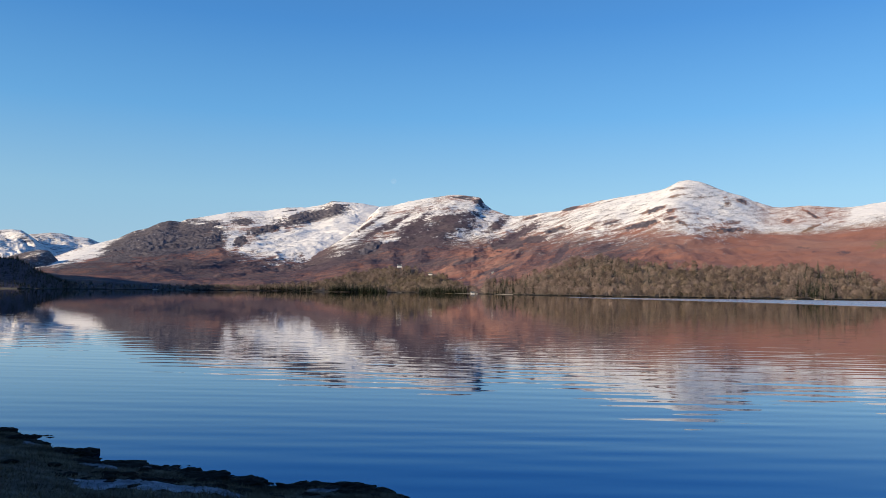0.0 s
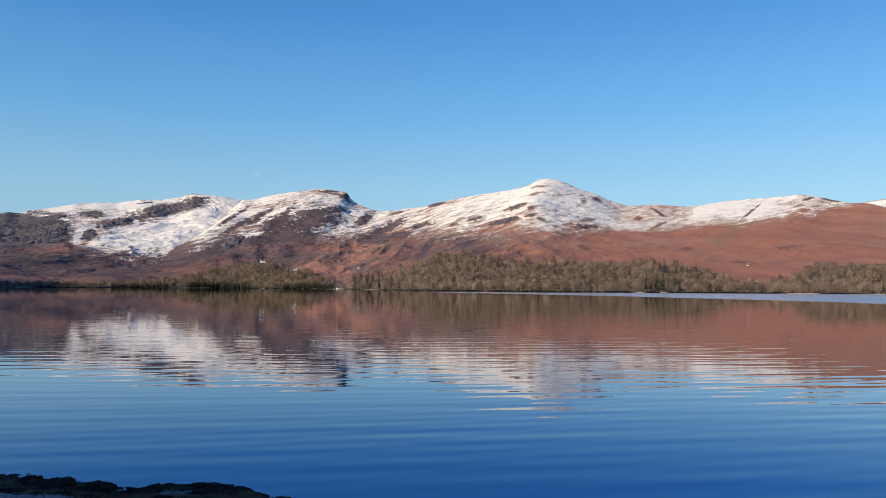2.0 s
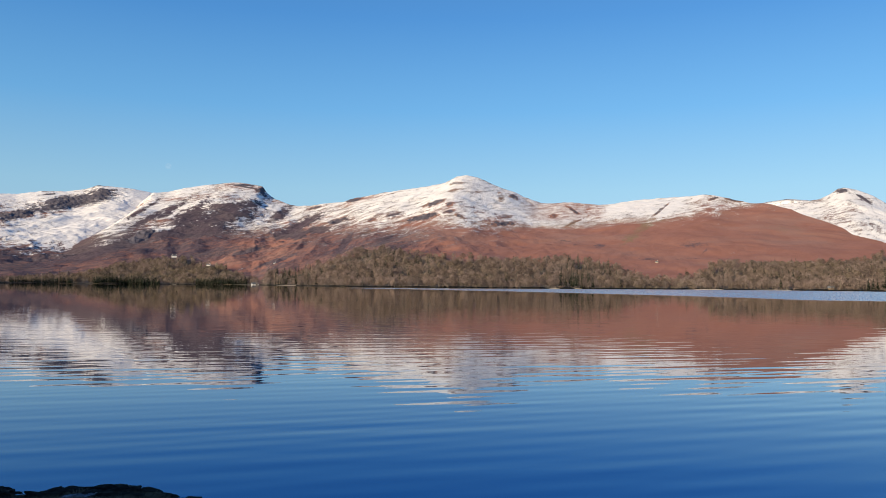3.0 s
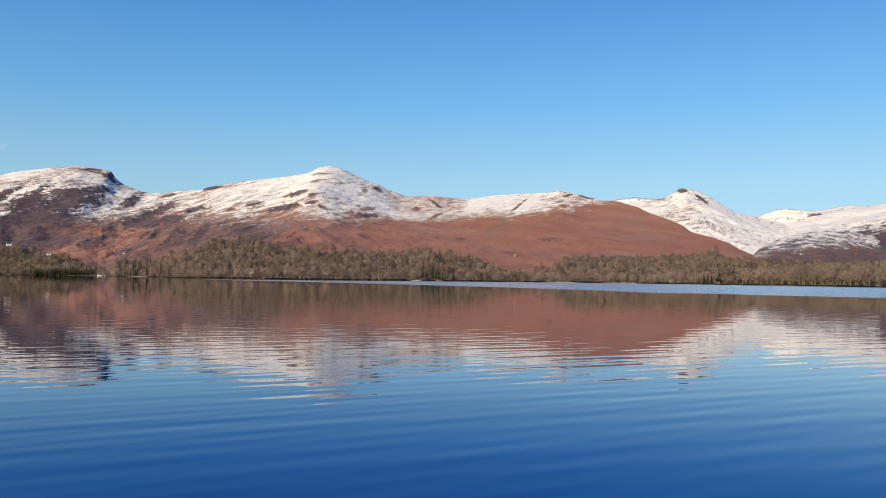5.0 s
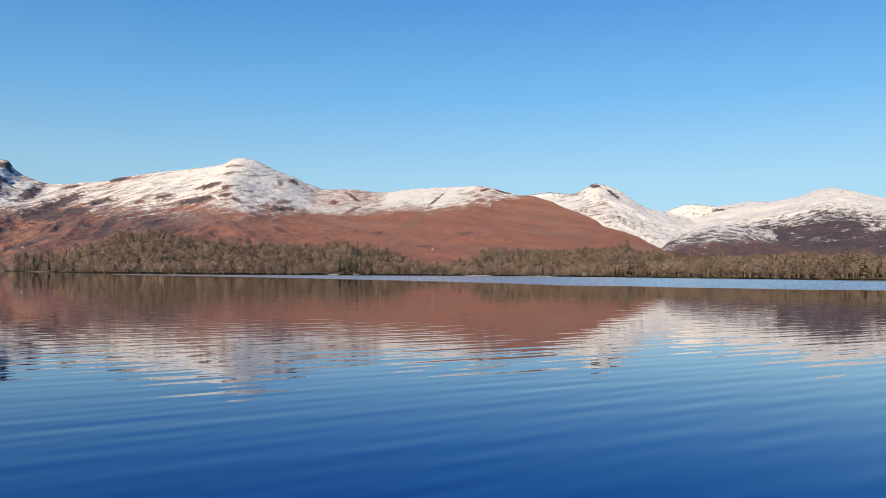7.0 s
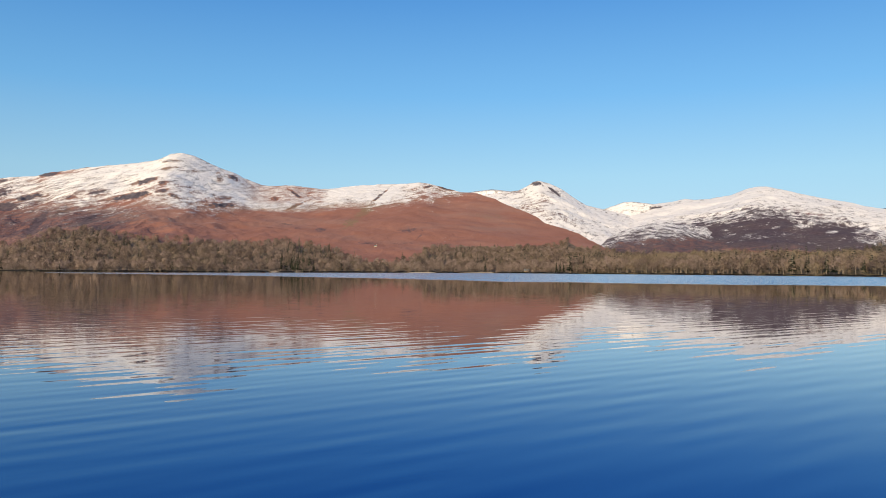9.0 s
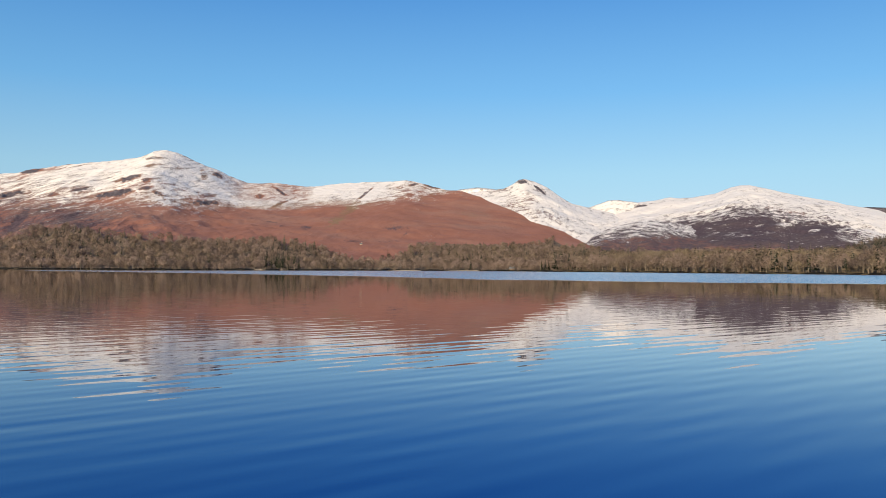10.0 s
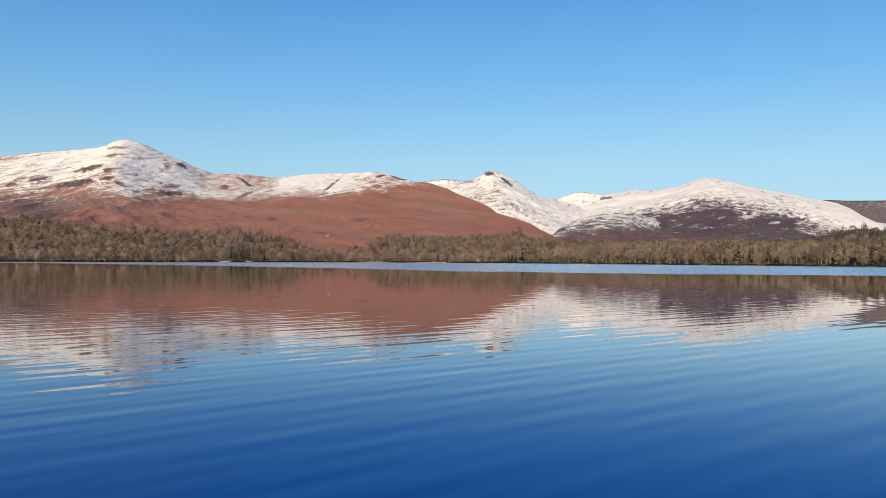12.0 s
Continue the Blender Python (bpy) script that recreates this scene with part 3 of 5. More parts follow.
MARKS["long"] += [
    ("heath", 9.74, 2.91, 0.33, 0.13, -1, 0.6), ("scree", 14.07, 5.46, 0.76, 0.08, 39, 0.75), ("snow", 14.84, 5.61, 1.03, 0.21, 36, 0.7),
    ("snow", 11.88, 5.83, 1.21, 0.21, 11, 0.7), ("scree", 17.71, 6.21, 0.32, 0.08, 13, 0.9), ("scree", 18.88, 6.07, 0.54, 0.08, -14, 0.8),
    ("grass", 12.51, 3.88, 1.64, 0.34, 37, 1.0), ("heath", 16.33, 2.98, 1.48, 0.21, 1, 0.55), ("heath", 16.11, 3.08, 0.75, 0.25, 0, 0.4),
    ("heath", 16.93, 2.4, 0.46, 0.08, -139, 0.5), ("heath", 14.66, 2.34, 0.35, 0.08, -132, 0.4), ("heath", 13.42, 1.97, 0.88, 0.1, 1, 0.5),
    ("heath", 15.64, 1.97, 1.02, 0.08, 2, 0.45), ("heath", 8.09, 3.0, 0.27, 0.13, 7, 0.6),
]
MARKS["long"] += [
    ("heath", 9.85, 2.97, 0.41, 0.13, 8, 0.45), ("heath", -25.35, 2.26, 1.8, 0.21, 15, 0.45), ("heath", -15.96, 2.3, 1.16, 0.13, 17, 0.4),
    ("grass", -11.58, 2.55, 1.43, 0.17, 23, 0.6), ("grass", -6.66, 2.58, 1.42, 0.21, 23, 0.6), ("grass", -17.22, 2.6, 1.72, 0.25, 24, 0.5),
    ("heath", -18.81, 3.63, 0.64, 0.21, 10, 0.5), ("grass", 23.44, 3.49, 3.51, 0.92, -16, 0.55), ("grass", 20.93, 5.03, 1.99, 0.59, -7, 0.5),
    ("grass", 12.17, 3.77, 1.97, 0.5, 17, 0.35),
]
MARKS["pike"] = [
    ("rock", 25.73, 6.42, 0.33, 0.17, -5, 0.75), ("rock", 26.98, 5.77, 0.63, 0.15, -27, 0.75), ("rock", 25.52, 5.3, 1.96, 0.59, -5, 0.35),
    ("rock", 26.77, 3.99, 2.37, 0.42, -17, 0.3), ("rock", 23.65, 5.31, 0.53, 0.17, -19, 0.4),
]
MARKS["knoll"] = [
    ("rock", 34.56, 4.54, 0.76, 0.13, 9, 0.7),
]
MARKS["dome"] = [
    ("heath", 37.71, 2.98, 2.18, 0.5, 12, 0.7), ("heath", 41.11, 3.06, 2.46, 0.55, 0, 0.8), ("heath", 45.83, 2.77, 1.97, 0.55, 0, 0.8),
    ("scree", 42.49, 3.98, 3.38, 0.67, -4, 0.35), ("scree", 42.9, 4.51, 1.37, 0.21, -10, 0.35), ("snow", 40.72, 2.44, 0.84, 0.17, -5, 0.5),
    ("snow", 42.12, 3.06, 0.31, 0.1, 8, 0.8), ("snow", 43.72, 3.07, 0.48, 0.13, -1, 0.8), ("snow", 45.45, 2.59, 0.35, 0.13, 15, 0.8),
    ("snow", 40.7, 2.97, 0.27, 0.08, 9, 0.7), ("grass", 45.85, 1.99, 0.91, 0.25, 30, 0.8),
]


def mark_weights(key, b, rise):
    """How strongly each kind of mark lies on a fell's face at bearings b and rises in degrees."""
    got = {k: 0 * b for k in ("snow", "heath", "rock", "scree", "grass")}
    wander = 0.30 * fbm(b * 1.1, rise * 1.7, 4, 61, 0.6)
    fray = fbm(b * 5.2 + rise * 2.2, rise * 9.0, 4, 63, 0.65)
    for kind, mb, mr, long, wide, tilt, gain in MARKS.get(key, ()):
        near = np.abs(b - mb) < 1.6 * long + 0.6
        u, v = b[near] - mb, rise[near] - mr
        ca, sa = math.cos(radians(tilt)), math.sin(radians(tilt))
        r = np.hypot((u * ca + v * sa) / long, (v * ca - u * sa) / wide)
        blot = (0.65 * gain if kind == "heath" and mb > 3 else gain) * (1 - ease(0.3, 1.5, r + wander[near] + 0.5 * fray[near]))
        got[kind][near] = np.maximum(got[kind][near], blot)
    return got


def fell_cover(key, b, w, d, z, slope):
    """Snow, heather, crag and grass weights over a fell: b bearing, w share of the way up from foot to crest."""
    x, y = d * np.sin(np.radians(b)), d * np.cos(np.radians(b))
    drift = fbm(x / 260, y / 260, 4, 31)
    ragged = fbm(x / 48, y / 60 + z / 22, 5, 33, 0.65)
    snow, heath, rock, grass = 0 * b, 0 * b, 0 * b, 0 * b
    rise = (z - EYE) / np.maximum(d, 1)
    if key in SNOWLINE or key == "long":
        line = w - (rise - np.tan(np.radians(along(SNOW_RISE, b)))) * d / 300 if key == "long" else along(SNOWLINE[key], b)
        grass = 0.75 * ease(-0.09, -0.01, w - line) * (key == "long")
        full = np.interp(b, [-8, -1, 3.5, 5, 9.7, 10.8, 15, 16.5, 24], [0.76, 0.82, 0.8, 0.6, 0.56, 0.86, 0.88, 0.56, 0.5]) if key == "long" else np.interp(b, [-44, -42, -40, -36, -32, -29.5], [0.7, 0.62, 0.5, 0.5, 0.62, 0.95]) if key == "moor" else {"dome": 1.2, "spur": 0.55}.get(key, 0.93)
        fade = np.interp(b, [-10, -4, 4, 20], [0.26, 0.19, 0.17, 0.18]) if key == "long" else (0.34 if key == "dome" else 0.2)
        snow = np.minimum(0.5 + (w - line + 0.04 * drift) / fade, full + (np.interp(b, [-2, 4], [0.3, 0.12]) if key == "long" else 0.3) * drift)
    if key in ("tail", "plateau", "back", "knoll", "pike", "snowy"):
        snow = snow + {"plateau": -0.1, "snowy": 0.78, "back": 0.74, "pike": 0.98, "knoll": 0.8}.get(key, 0.85) + 0.25 * drift
    if key in HEATH:
        top, low = along(HEATH[key], b, 1), along(HEATH[key], b, 2)
        heath = np.minimum(((top + 0.03 * drift - w) / 0.06), (w - low + 0.04 * drift) / 0.1) + 0.3
    if key in ("dome", "spur", "pike", "knoll", "plateau", "tail"):
        heath = np.maximum(heath, np.where(w > 0.36, 0.7, 0.3 + 0.3 * drift))
    rock = (ease(0.55, 0.95, slope) * 0.9 if key in ("moor", "pike", "snowy", "sunward") else 0 * b) + (0.9 if key in ("crag", "plateau", "snowy", "back") else 0)
    if key == "moor":
        rock = rock + (0.62 + 0.6 * ragged) * ease(0.3, 0.6, w) * ease(31.5, 34, -b)
    if key in ("dark", "woodhill", "sunward"):
        snow = snow - 1.5
    grass = grass + 0.4 * drift
    got = mark_weights(key, b, np.degrees(np.arctan(rise)))
    snow = snow + got["snow"] - 1.1 * got["heath"] - 0.9 * got["rock"] - 0.9 * got["scree"]
    heath, rock, grass = heath + 1.5 * got["heath"], rock + 1.1 * got["rock"] + got["scree"], grass + got["grass"]
    if key in ("long", "moor"):
        # heath weight grows towards the sunward end, which darkens the bracken there
        heath = heath + (0.7 + 0.3 * drift) * ease(-3, 7, -b)
    clip = lambda a: np.clip(a, -0.5, 1.5)
    # how crisp the cover's edges are: soft, dusted snow by the saddle
    crisp = np.interp(b, [-8, 2, 5, 10, 15, 17, 24], [0.95, 0.85, 0.35, 0.4, 0.6, 0.9, 0.9]) if key == "long" else 1 + 0 * b
    return np.stack([clip(snow), clip(heath), clip(rock), crisp], -1), clip(grass)


# the long fell's snow line: bearing, rise in degrees
SNOW_RISE = [(-36, 9), (-28, 5.5), (-25.38, 3.3), (-23.73, 4.15), (-21.65, 4.45), (-19.55, 4.7), (-17.45, 4.5), (-15.77, 4.15), (-13.68, 4.23), (-11.6, 4.45), (-10.35, 4.62), (-9.11, 4.54), (-8.64, 4.55), (-7.31, 4.46), (-4.91, 4.67), (-2.78, 4.87), (-0.21, 4.69), (1.68, 4.59), (3.22, 4.47), (5.17, 4.6), (8.37, 4.71), (10, 4.78), (11.65, 4.94), (13.72, 4.88), (15.8, 5.07), (17.39, 5.65), (17.9, 5.25), (21.5, 6.2), (23, 7), (33, 9)]
SNOWLINE = {
    "moor": [(-45, 0.66), (-42.6, 0.66), (-40.8, 0.86), (-38.7, 1.0), (-36.1, 0.9), (-34.6, 0.84), (-33.6, 0.62), (-32.2, 0.48), (-30.2, 0.45), (-28.6, 0.46), (-27, 0.48), (-25.4, 0.52), (-20, 0.5)],
    "dome": [(32, 0.5), (35.3, 0.53), (37.3, 0.57), (39.2, 0.55), (41.1, 0.54), (43, 0.53), (44.8, 0.53), (46.6, 0.52), (47.9, 0.47), (57, 0.4)],
    "spur": [(30, 0.8), (33, 0.7), (36, 0.72), (40, 0.9), (50, 1.1)],
}
HEATH = {
    "dome": [(32, 0.68, 0.2), (37.3, 0.72, 0.22), (41.1, 0.76, 0.18), (44.8, 0.7, 0.2), (48, 0.5, 0.2), (57, 0.4, 0.1)],
    "spur": [(30, 1.1, 0.65), (32.9, 1.1, 0.62), (35, 1.1, 0.6), (40, 1.1, 0.7), (50, 1.1, 0.8)],
    "crag": [(-50, 1.2, 0.1), (-40, 1.2, 0.1)], "dark": [(-62, 1.2, -0.2), (-40, 1.2, -0.2)], "woodhill": [(40, 1.2, -0.2), (60, 1.2, -0.2)],
}


# upper edge of the woods: bearing, share of the way up the long fell
WOODLINE = [(-37, 0.03), (-34, 0.08), (-30, 0.11), (-28, 0.12), (-26, 0.15), (-24.5, 0.21), (-22.5, 0.25), (-21, 0.25), (-19.5, 0.22), (-17.5, 0.15), (-15.9, 0.07), (-15.1, 0.03), (-14.5, 0.13), (-12.8, 0.14),
            (-10.3, 0.19), (-8, 0.26), (-6.3, 0.29), (-3.9, 0.24), (-0.7, 0.2), (3, 0.23), (6.6, 0.26), (9, 0.24), (11, 0.18), (12.5, 0.12), (14.6, 0.07), (16.5, 0.12), (17.5, 0.2),
            (19.6, 0.26), (23, 0.33), (26, 0.5), (28, 0.75), (30, 1.0), (33, 1.2)]


def shore_shade_lip():
    """An uneven dark lip, a metre or so high, added for the shade under the far shore."""
    b = np.arange(-46.5, 57, 0.05)
    d = along(SHORE, b) * (1 + 0.012 * fbm(b * 0.8, b * 0.0, 3, 5))
    high = 1.1 + 0.6 * fbm(b * 3, b * 0, 4, 55)
    rows = [(-1.5, -0.4), (0.5, 0.25), (1.6, 0.8), (3.2, 1.0), (9.0, 0.6)]
    verts = np.stack([np.stack([(d + o + 0.8 * fbm(b * 9, b * 0 + k, 3, 57)) * np.sin(np.radians(b)), (d + o) * np.cos(np.radians(b)), h * np.maximum(high, 0.35) if h > 0 else h + 0 * b], -1)
                      for k, (o, h) in enumerate(rows)]).reshape(-1, 3)
    me = mesh_of("shore_shade_lip", verts, grid_faces(len(rows), len(b)), False, (STONE,))
    tagged(new("trim", me), "dark lip added for the line of shade at the far waterline", "shore", kind="structure")


def blur(a, width):
    """A smoothed row, its ends held."""
    k = int(width)
    soft = np.hanning(2 * k + 3)[1:-1]
    return np.convolve(np.pad(a, k, "edge"), soft / soft.sum(), "valid")


def fell(key, b_lo, b_hi, b_step, rows, relief, shear, label, seed, lean=0.0):
    """A fell as ground over bearing and distance, from its foot over the crest and down behind."""
    b = np.arange(b_lo, b_hi + 1e-6, b_step)
    away, top, foot, steep = fell_grid(key, b)
    w = np.concatenate([np.linspace(0, 1, rows) ** 0.9, 1 + np.array([0.02, 0.05, 0.12, 0.25])])
    W, B = np.meshgrid(w, b, indexing="ij")
    D = foot + (away - foot) * W
    over = np.maximum(W - 1, 0)
    bent = B + (1 - W) * (lean + 2.2 * fbm(np.radians(B) * away / 350, D / 350, 4, seed + 7))
    crest = np.interp(bent, b, blur(top, 4.0 / b_step))
    for width, lo, hi in ((1.8, 0.4, 0.68), (0.6, 0.66, 0.88), (0, 0.86, 1.0)):
        level = np.interp(bent, b, blur(top, width / b_step) if width else top)
        crest = crest + (level - crest) * ease(lo, hi, W)
    Z = -1.0 + (crest + 1.0) * np.where(W <= 1, W ** steep, 1 - 1.5 * over - 3 * over ** 2)
    u = np.radians(B) * (0.5 * (foot + away))
    mask = ease(0, 0.25, W) * (1 - 0.93 * ease(0.8, 1.0, W))
    run = u + shear * D
    gully = 1 - 2 * np.abs(fbm(run / 230 + 0.25 * fbm(u / 300, D / 300, 3, seed), D / 1100, 4, seed + 1))
    lump = fbm(u / 120, D / 150, 6, seed + 2, 0.58)
    calm = np.interp(B, [-9, -1, 8, 25], [0.85, 0.6, 0.4, 0.3]) if key == "long" else 1.0
    Z = Z + calm * mask * relief * (0.55 * gully + 0.55 * lump)
    # crags stand out in fluted ribs
    got = mark_weights(key, B, np.degrees(np.arctan((Z - EYE) / np.maximum(D, 1))))
    rib = np.abs(fbm(u / 26 + 0.4 * D / 40, D / 90, 5, seed + 5, 0.6))
    Z = Z + ease(0.2, 0.7, got["rock"] + 0.6 * got["scree"]) * (1 - 0.8 * ease(0.9, 1.0, W)) * (7 * rib - 2) * min(1.0, relief / 12)
    Z = Z + 1.3 * ease(0.7, 1, W) * fbm(u / 16, D / 30, 4, seed + 3, 0.6) * min(1.0, relief / 10)
    verts = np.stack([D * np.sin(np.radians(B)), D * np.cos(np.radians(B)), Z], -1)
    dz = np.gradient(Z, axis=0) / np.maximum(np.gradient(D, axis=0), 0.5)
    du = np.gradient(Z, axis=1) / (np.radians(b_step) * D)
    me = mesh_of("fell", verts.reshape(-1, 3), grid_faces(len(w), len(b)), True, (FELL,))
    cover, sward = fell_cover(key, B, np.minimum(W, 1), D, Z, np.hypot(dz, du))
    give(me, "cover", cover, "FLOAT_COLOR")
    give(me, "sward", sward)
    give(me, "litter", ease(-0.02, 0.03, np.minimum(along(WOODLINE, B), 0.75) - W + 0.02 * fbm(B * 2, W * 30, 3, 71)) if key == "long" else 0 * B + (key == "woodhill"))
    LAND[key] = (b, w[:rows], Z[:rows])
    ob = tagged(new("fell", me), label, "mountain")
    for k, (kind, mb, mr, long, wide, tilt, gain) in enumerate(MARKS.get(key, ())):
        if kind == "rock" and gain >= 0.7:
            up, near = np.degrees(np.arctan((Z[:rows] - EYE) / D[:rows]))[:, np.argmin(np.abs(b - mb))], D[:rows, np.argmin(np.abs(b - mb))]
            i = int(np.argmin(np.abs(up - mr)))
            crag(ob, key, mb, float(np.clip(w[i], 0.05, 0.96)), math.radians(long) * near[i] * 0.9, math.radians(wide) * near[i] * 0.9, tilt, seed * 31 + k)
    return ob


LAND = {}


def crag(parent, key, pb, pw, long_m, wide_m, tilt, seed):
    """A rough outcrop that stands out of a fell's face, its edges sunk into the ground."""
    away, top, foot, steep = (float(np.atleast_1d(v)[0]) for v in fell_grid(key, np.array([pb])))
    here = foot + (away - foot) * pw
    rise = top * steep * max(pw, 0.2) ** (steep - 1)
    cols, rows = int(np.clip(long_m / 1.3, 20, 110)), int(np.clip(wide_m / 1.0, 12, 46))
    U, V = np.meshgrid(np.linspace(-1.15, 1.15, cols), np.linspace(-1.15, 1.15, rows))
    ca, sa = math.cos(radians(tilt)), math.sin(radians(tilt))
    x, y = U * long_m * ca - V * wide_m * sa, U * long_m * sa + V * wide_m * ca
    B, W = pb + np.degrees(x / here), np.clip(pw + y / rise, 0.02, 0.985)
    r = np.hypot(U, V) + 0.35 * fbm(U * 2.1 + seed, V * 2.1, 3, seed)
    step = np.abs(fbm(x / 20 + 0.3 * y / 22 + seed, y / 60, 5, seed + 1, 0.55))
    lift = (1 - ease(0.45, 1.0, r)) * (0.5 + 2.4 * step) * min(1.0, wide_m / 26) - 4 * ease(0.75, 1.05, r)
    D = foot + (away - foot) * W
    a2, _, f2, _ = fell_grid(key, B.ravel())
    D = (f2 + (a2 - f2) * W.ravel()).reshape(B.shape) - np.maximum(lift, 0) * 1.2
    Z = land_height(key, B.ravel(), W.ravel()).reshape(B.shape) + lift
    verts = np.stack([D * np.sin(np.radians(B)), D * np.cos(np.radians(B)), Z], -1).reshape(-1, 3)
    ob = new("crag", mesh_of("crag", verts, grid_faces(rows, cols), True, (CRAG,)))
    ob.parent = parent
    return tagged(ob, "dark grey rock outcrop with snow on its ledges")


def land_height(key, b, w):
    """Height on a fell at bearings b and shares w of the way up."""
    bs, ws, Z = LAND[key]
    i = np.clip(np.round((b - bs[0]) / (bs[1] - bs[0])).astype(int), 0, len(bs) - 1)
    j = np.clip(np.searchsorted(ws, w), 0, len(ws) - 1)
    return Z[j, i]


ground_sheet()
shore_shade_lip()
lake()
fell("sunward", -100, -52, 0.25, 40, 18, 0, "steep shaded crags over the near shore", 10)
fell("back", -48, -40, 0.06, 70, 34, 0.2, "distant snow-covered mountain in blue shade", 11)
fell("snowy", -54, -44, 0.06, 90, 34, 0.3, "snow-covered mountain with rock showing through", 12)
fell("crag", -48, -42.2, 0.06, 60, 20, 0.3, "dark craggy knoll at the valley mouth", 13)
fell("dark", -62, -42, 0.1, 40, 6, 0, "shaded dark wooded hillside by the lake", 14)
fell("moor", -46.5, -18, 0.065, 270, 17, -0.5, "long craggy fell with a snow-filled hollow over brown bracken", 15, 0.8)
fell("long", -36, 33, 0.075, 240, 17, -0.45, "red-brown bracken fell with a snow-capped rounded summit", 16, 3.5)
fell("tail", 20.2, 25, 0.1, 30, 4, 0, "far snow-covered ridge behind the fells", 17)
fell("pike", 18.5, 35, 0.07, 110, 9, 0.4, "pointed snow-covered peak with a rocky tip", 18)
fell("knoll", 29, 36.5, 0.08, 60, 8, 0, "small snow-covered hill in the valley head", 19)
fell("dome", 32, 57, 0.07, 130, 12, 0.4, "broad snow-capped fell with dark heather slopes", 20)
fell("spur", 30.2, 50, 0.08, 70, 8, 0.3, "low heather spur dusted with snow", 21)
fell("plateau", 45, 56, 0.1, 30, 3, 0, "far flat-topped grey snowy moor", 22)
fell("woodhill", 43, 58, 0.1, 50, 3, 0, "low wooded hill behind the far shore", 23)


# ---- trees ----
def rod(path, radii, sides):
    """Triangles of a tapered limb along a path."""
    path, verts, faces = np.asarray(path, float), [], []
    for k, (p, r) in enumerate(zip(path, radii)):
        way = path[min(k + 1, len(path) - 1)] - path[max(k - 1, 0)]
        way = way / (np.linalg.norm(way) + 1e-9)
        side = np.cross(way, (0.31, 0.95, 0.02))
        side = side / (np.linalg.norm(side) + 1e-9)
        up = np.cross(way, side)
        for s in range(sides):
            a = 2 * math.pi * s / sides
            verts.append(p + r * (math.cos(a) * side + math.sin(a) * up))
    for k in range(len(path) - 1):
        for s in range(sides):
            a, b = k * sides + s, k * sides + (s + 1) % sides
            faces += [(a, b, b + sides), (a, b + sides, a + sides)]
    return np.array(verts), np.array(faces)


def joined(pieces):
    verts, faces, n = [], [], 0
    for v, f in pieces:
        verts.append(v)
        faces.append(f + n)
        n += len(v)
    return np.concatenate(verts), np.concatenate(faces)


def rounded(v):
    """Normals that let a crown of loose sprays take the light as one round mass."""
    c = v.mean(0) - np.array([0, 0, 0.12 * np.ptp(v[:, 2])])
    k = (v - c) / (v.std(0) + 1e-6)
    k = k / (np.linalg.norm(k, axis=1)[:, None] + 1e-9) + 0.25 * np.random.default_rng(len(v)).normal(0, 1, v.shape)
    return k / (np.linalg.norm(k, axis=1)[:, None] + 1e-9)


def broadleaf(rng, height, clumps, sprays, spray_size):
    """A bare winter tree: trunk with limbs, each ending in a ragged clump of twig sprays. Wood as (verts, faces), crown as (verts, faces, normals)."""
    lean = rng.normal(0, 0.03, 2) * height
    r = 0.014 * height + 0.05
    sides = 5 if sprays > 30 else 4
    trunk = [(0, 0, -0.6), (lean[0] * 0.4, lean[1] * 0.4, height * 0.35), (lean[0] * 1.2, lean[1] * 1.2, height * 0.8)]
    wood, crown, normals = [rod(trunk, [r * 1.4, r, r * 0.2], sides)], [], []
    width = rng.uniform(0.27, 0.38) * height
    turn = rng.uniform(0, 6.28)
    for k in range(clumps):
        s = k / (clumps - 1)
        a, up = turn + k * 2.4, 0.3 + 0.5 * s + rng.uniform(-0.05, 0.05)
        out = width * math.sqrt(max(0.04, 1 - s * s)) * rng.uniform(0.7, 1.1)
        c = np.array([lean[0] + math.cos(a) * out, lean[1] + math.sin(a) * out, height * up])
        base = np.array([lean[0] * up, lean[1] * up, height * max(0.2, up - 0.22)])
        if k % 2 == 0 or sprays > 40:
            wood.append(rod([base, c], [r * 0.42, r * 0.08], 3))
        size = height * rng.uniform(0.16, 0.23) * (1.1 - 0.3 * s)
        n = rng.normal(0, 1, (sprays, 3)) + np.array([0, 0, 0.25])
        n = n / np.linalg.norm(n, axis=1)[:, None]
        p = c + n * size * rng.uniform(0.5, 1.12, (sprays, 1)) * np.array([1.15, 1.15, 0.95])
        d = np.cross(n, rng.normal(0, 1, (sprays, 3))) + 0.5 * n
        d = d / np.linalg.norm(d, axis=1)[:, None] * rng.uniform(0.6, 1.2, (sprays, 1)) * spray_size
        e = np.cross(n, d)
        e = e / np.linalg.norm(e, axis=1)[:, None] * rng.uniform(0.3, 0.6, (sprays, 1)) * spray_size
        crown.append(np.stack([p - d * 0.45 - e * 0.5, p + d * 0.6, p - d * 0.3 + e * 0.5], 1).reshape(-1, 3))
        normals.append(np.repeat(n, 3, 0))
    verts = np.concatenate(crown)
    soft = np.concatenate(normals) + 0.5 * (verts - np.array([lean[0], lean[1], height * 0.5])) / (0.35 * height)
    soft = soft / np.linalg.norm(soft, axis=1)[:, None]
    return joined(wood), (verts, np.arange(len(verts)).reshape(-1, 3), soft)


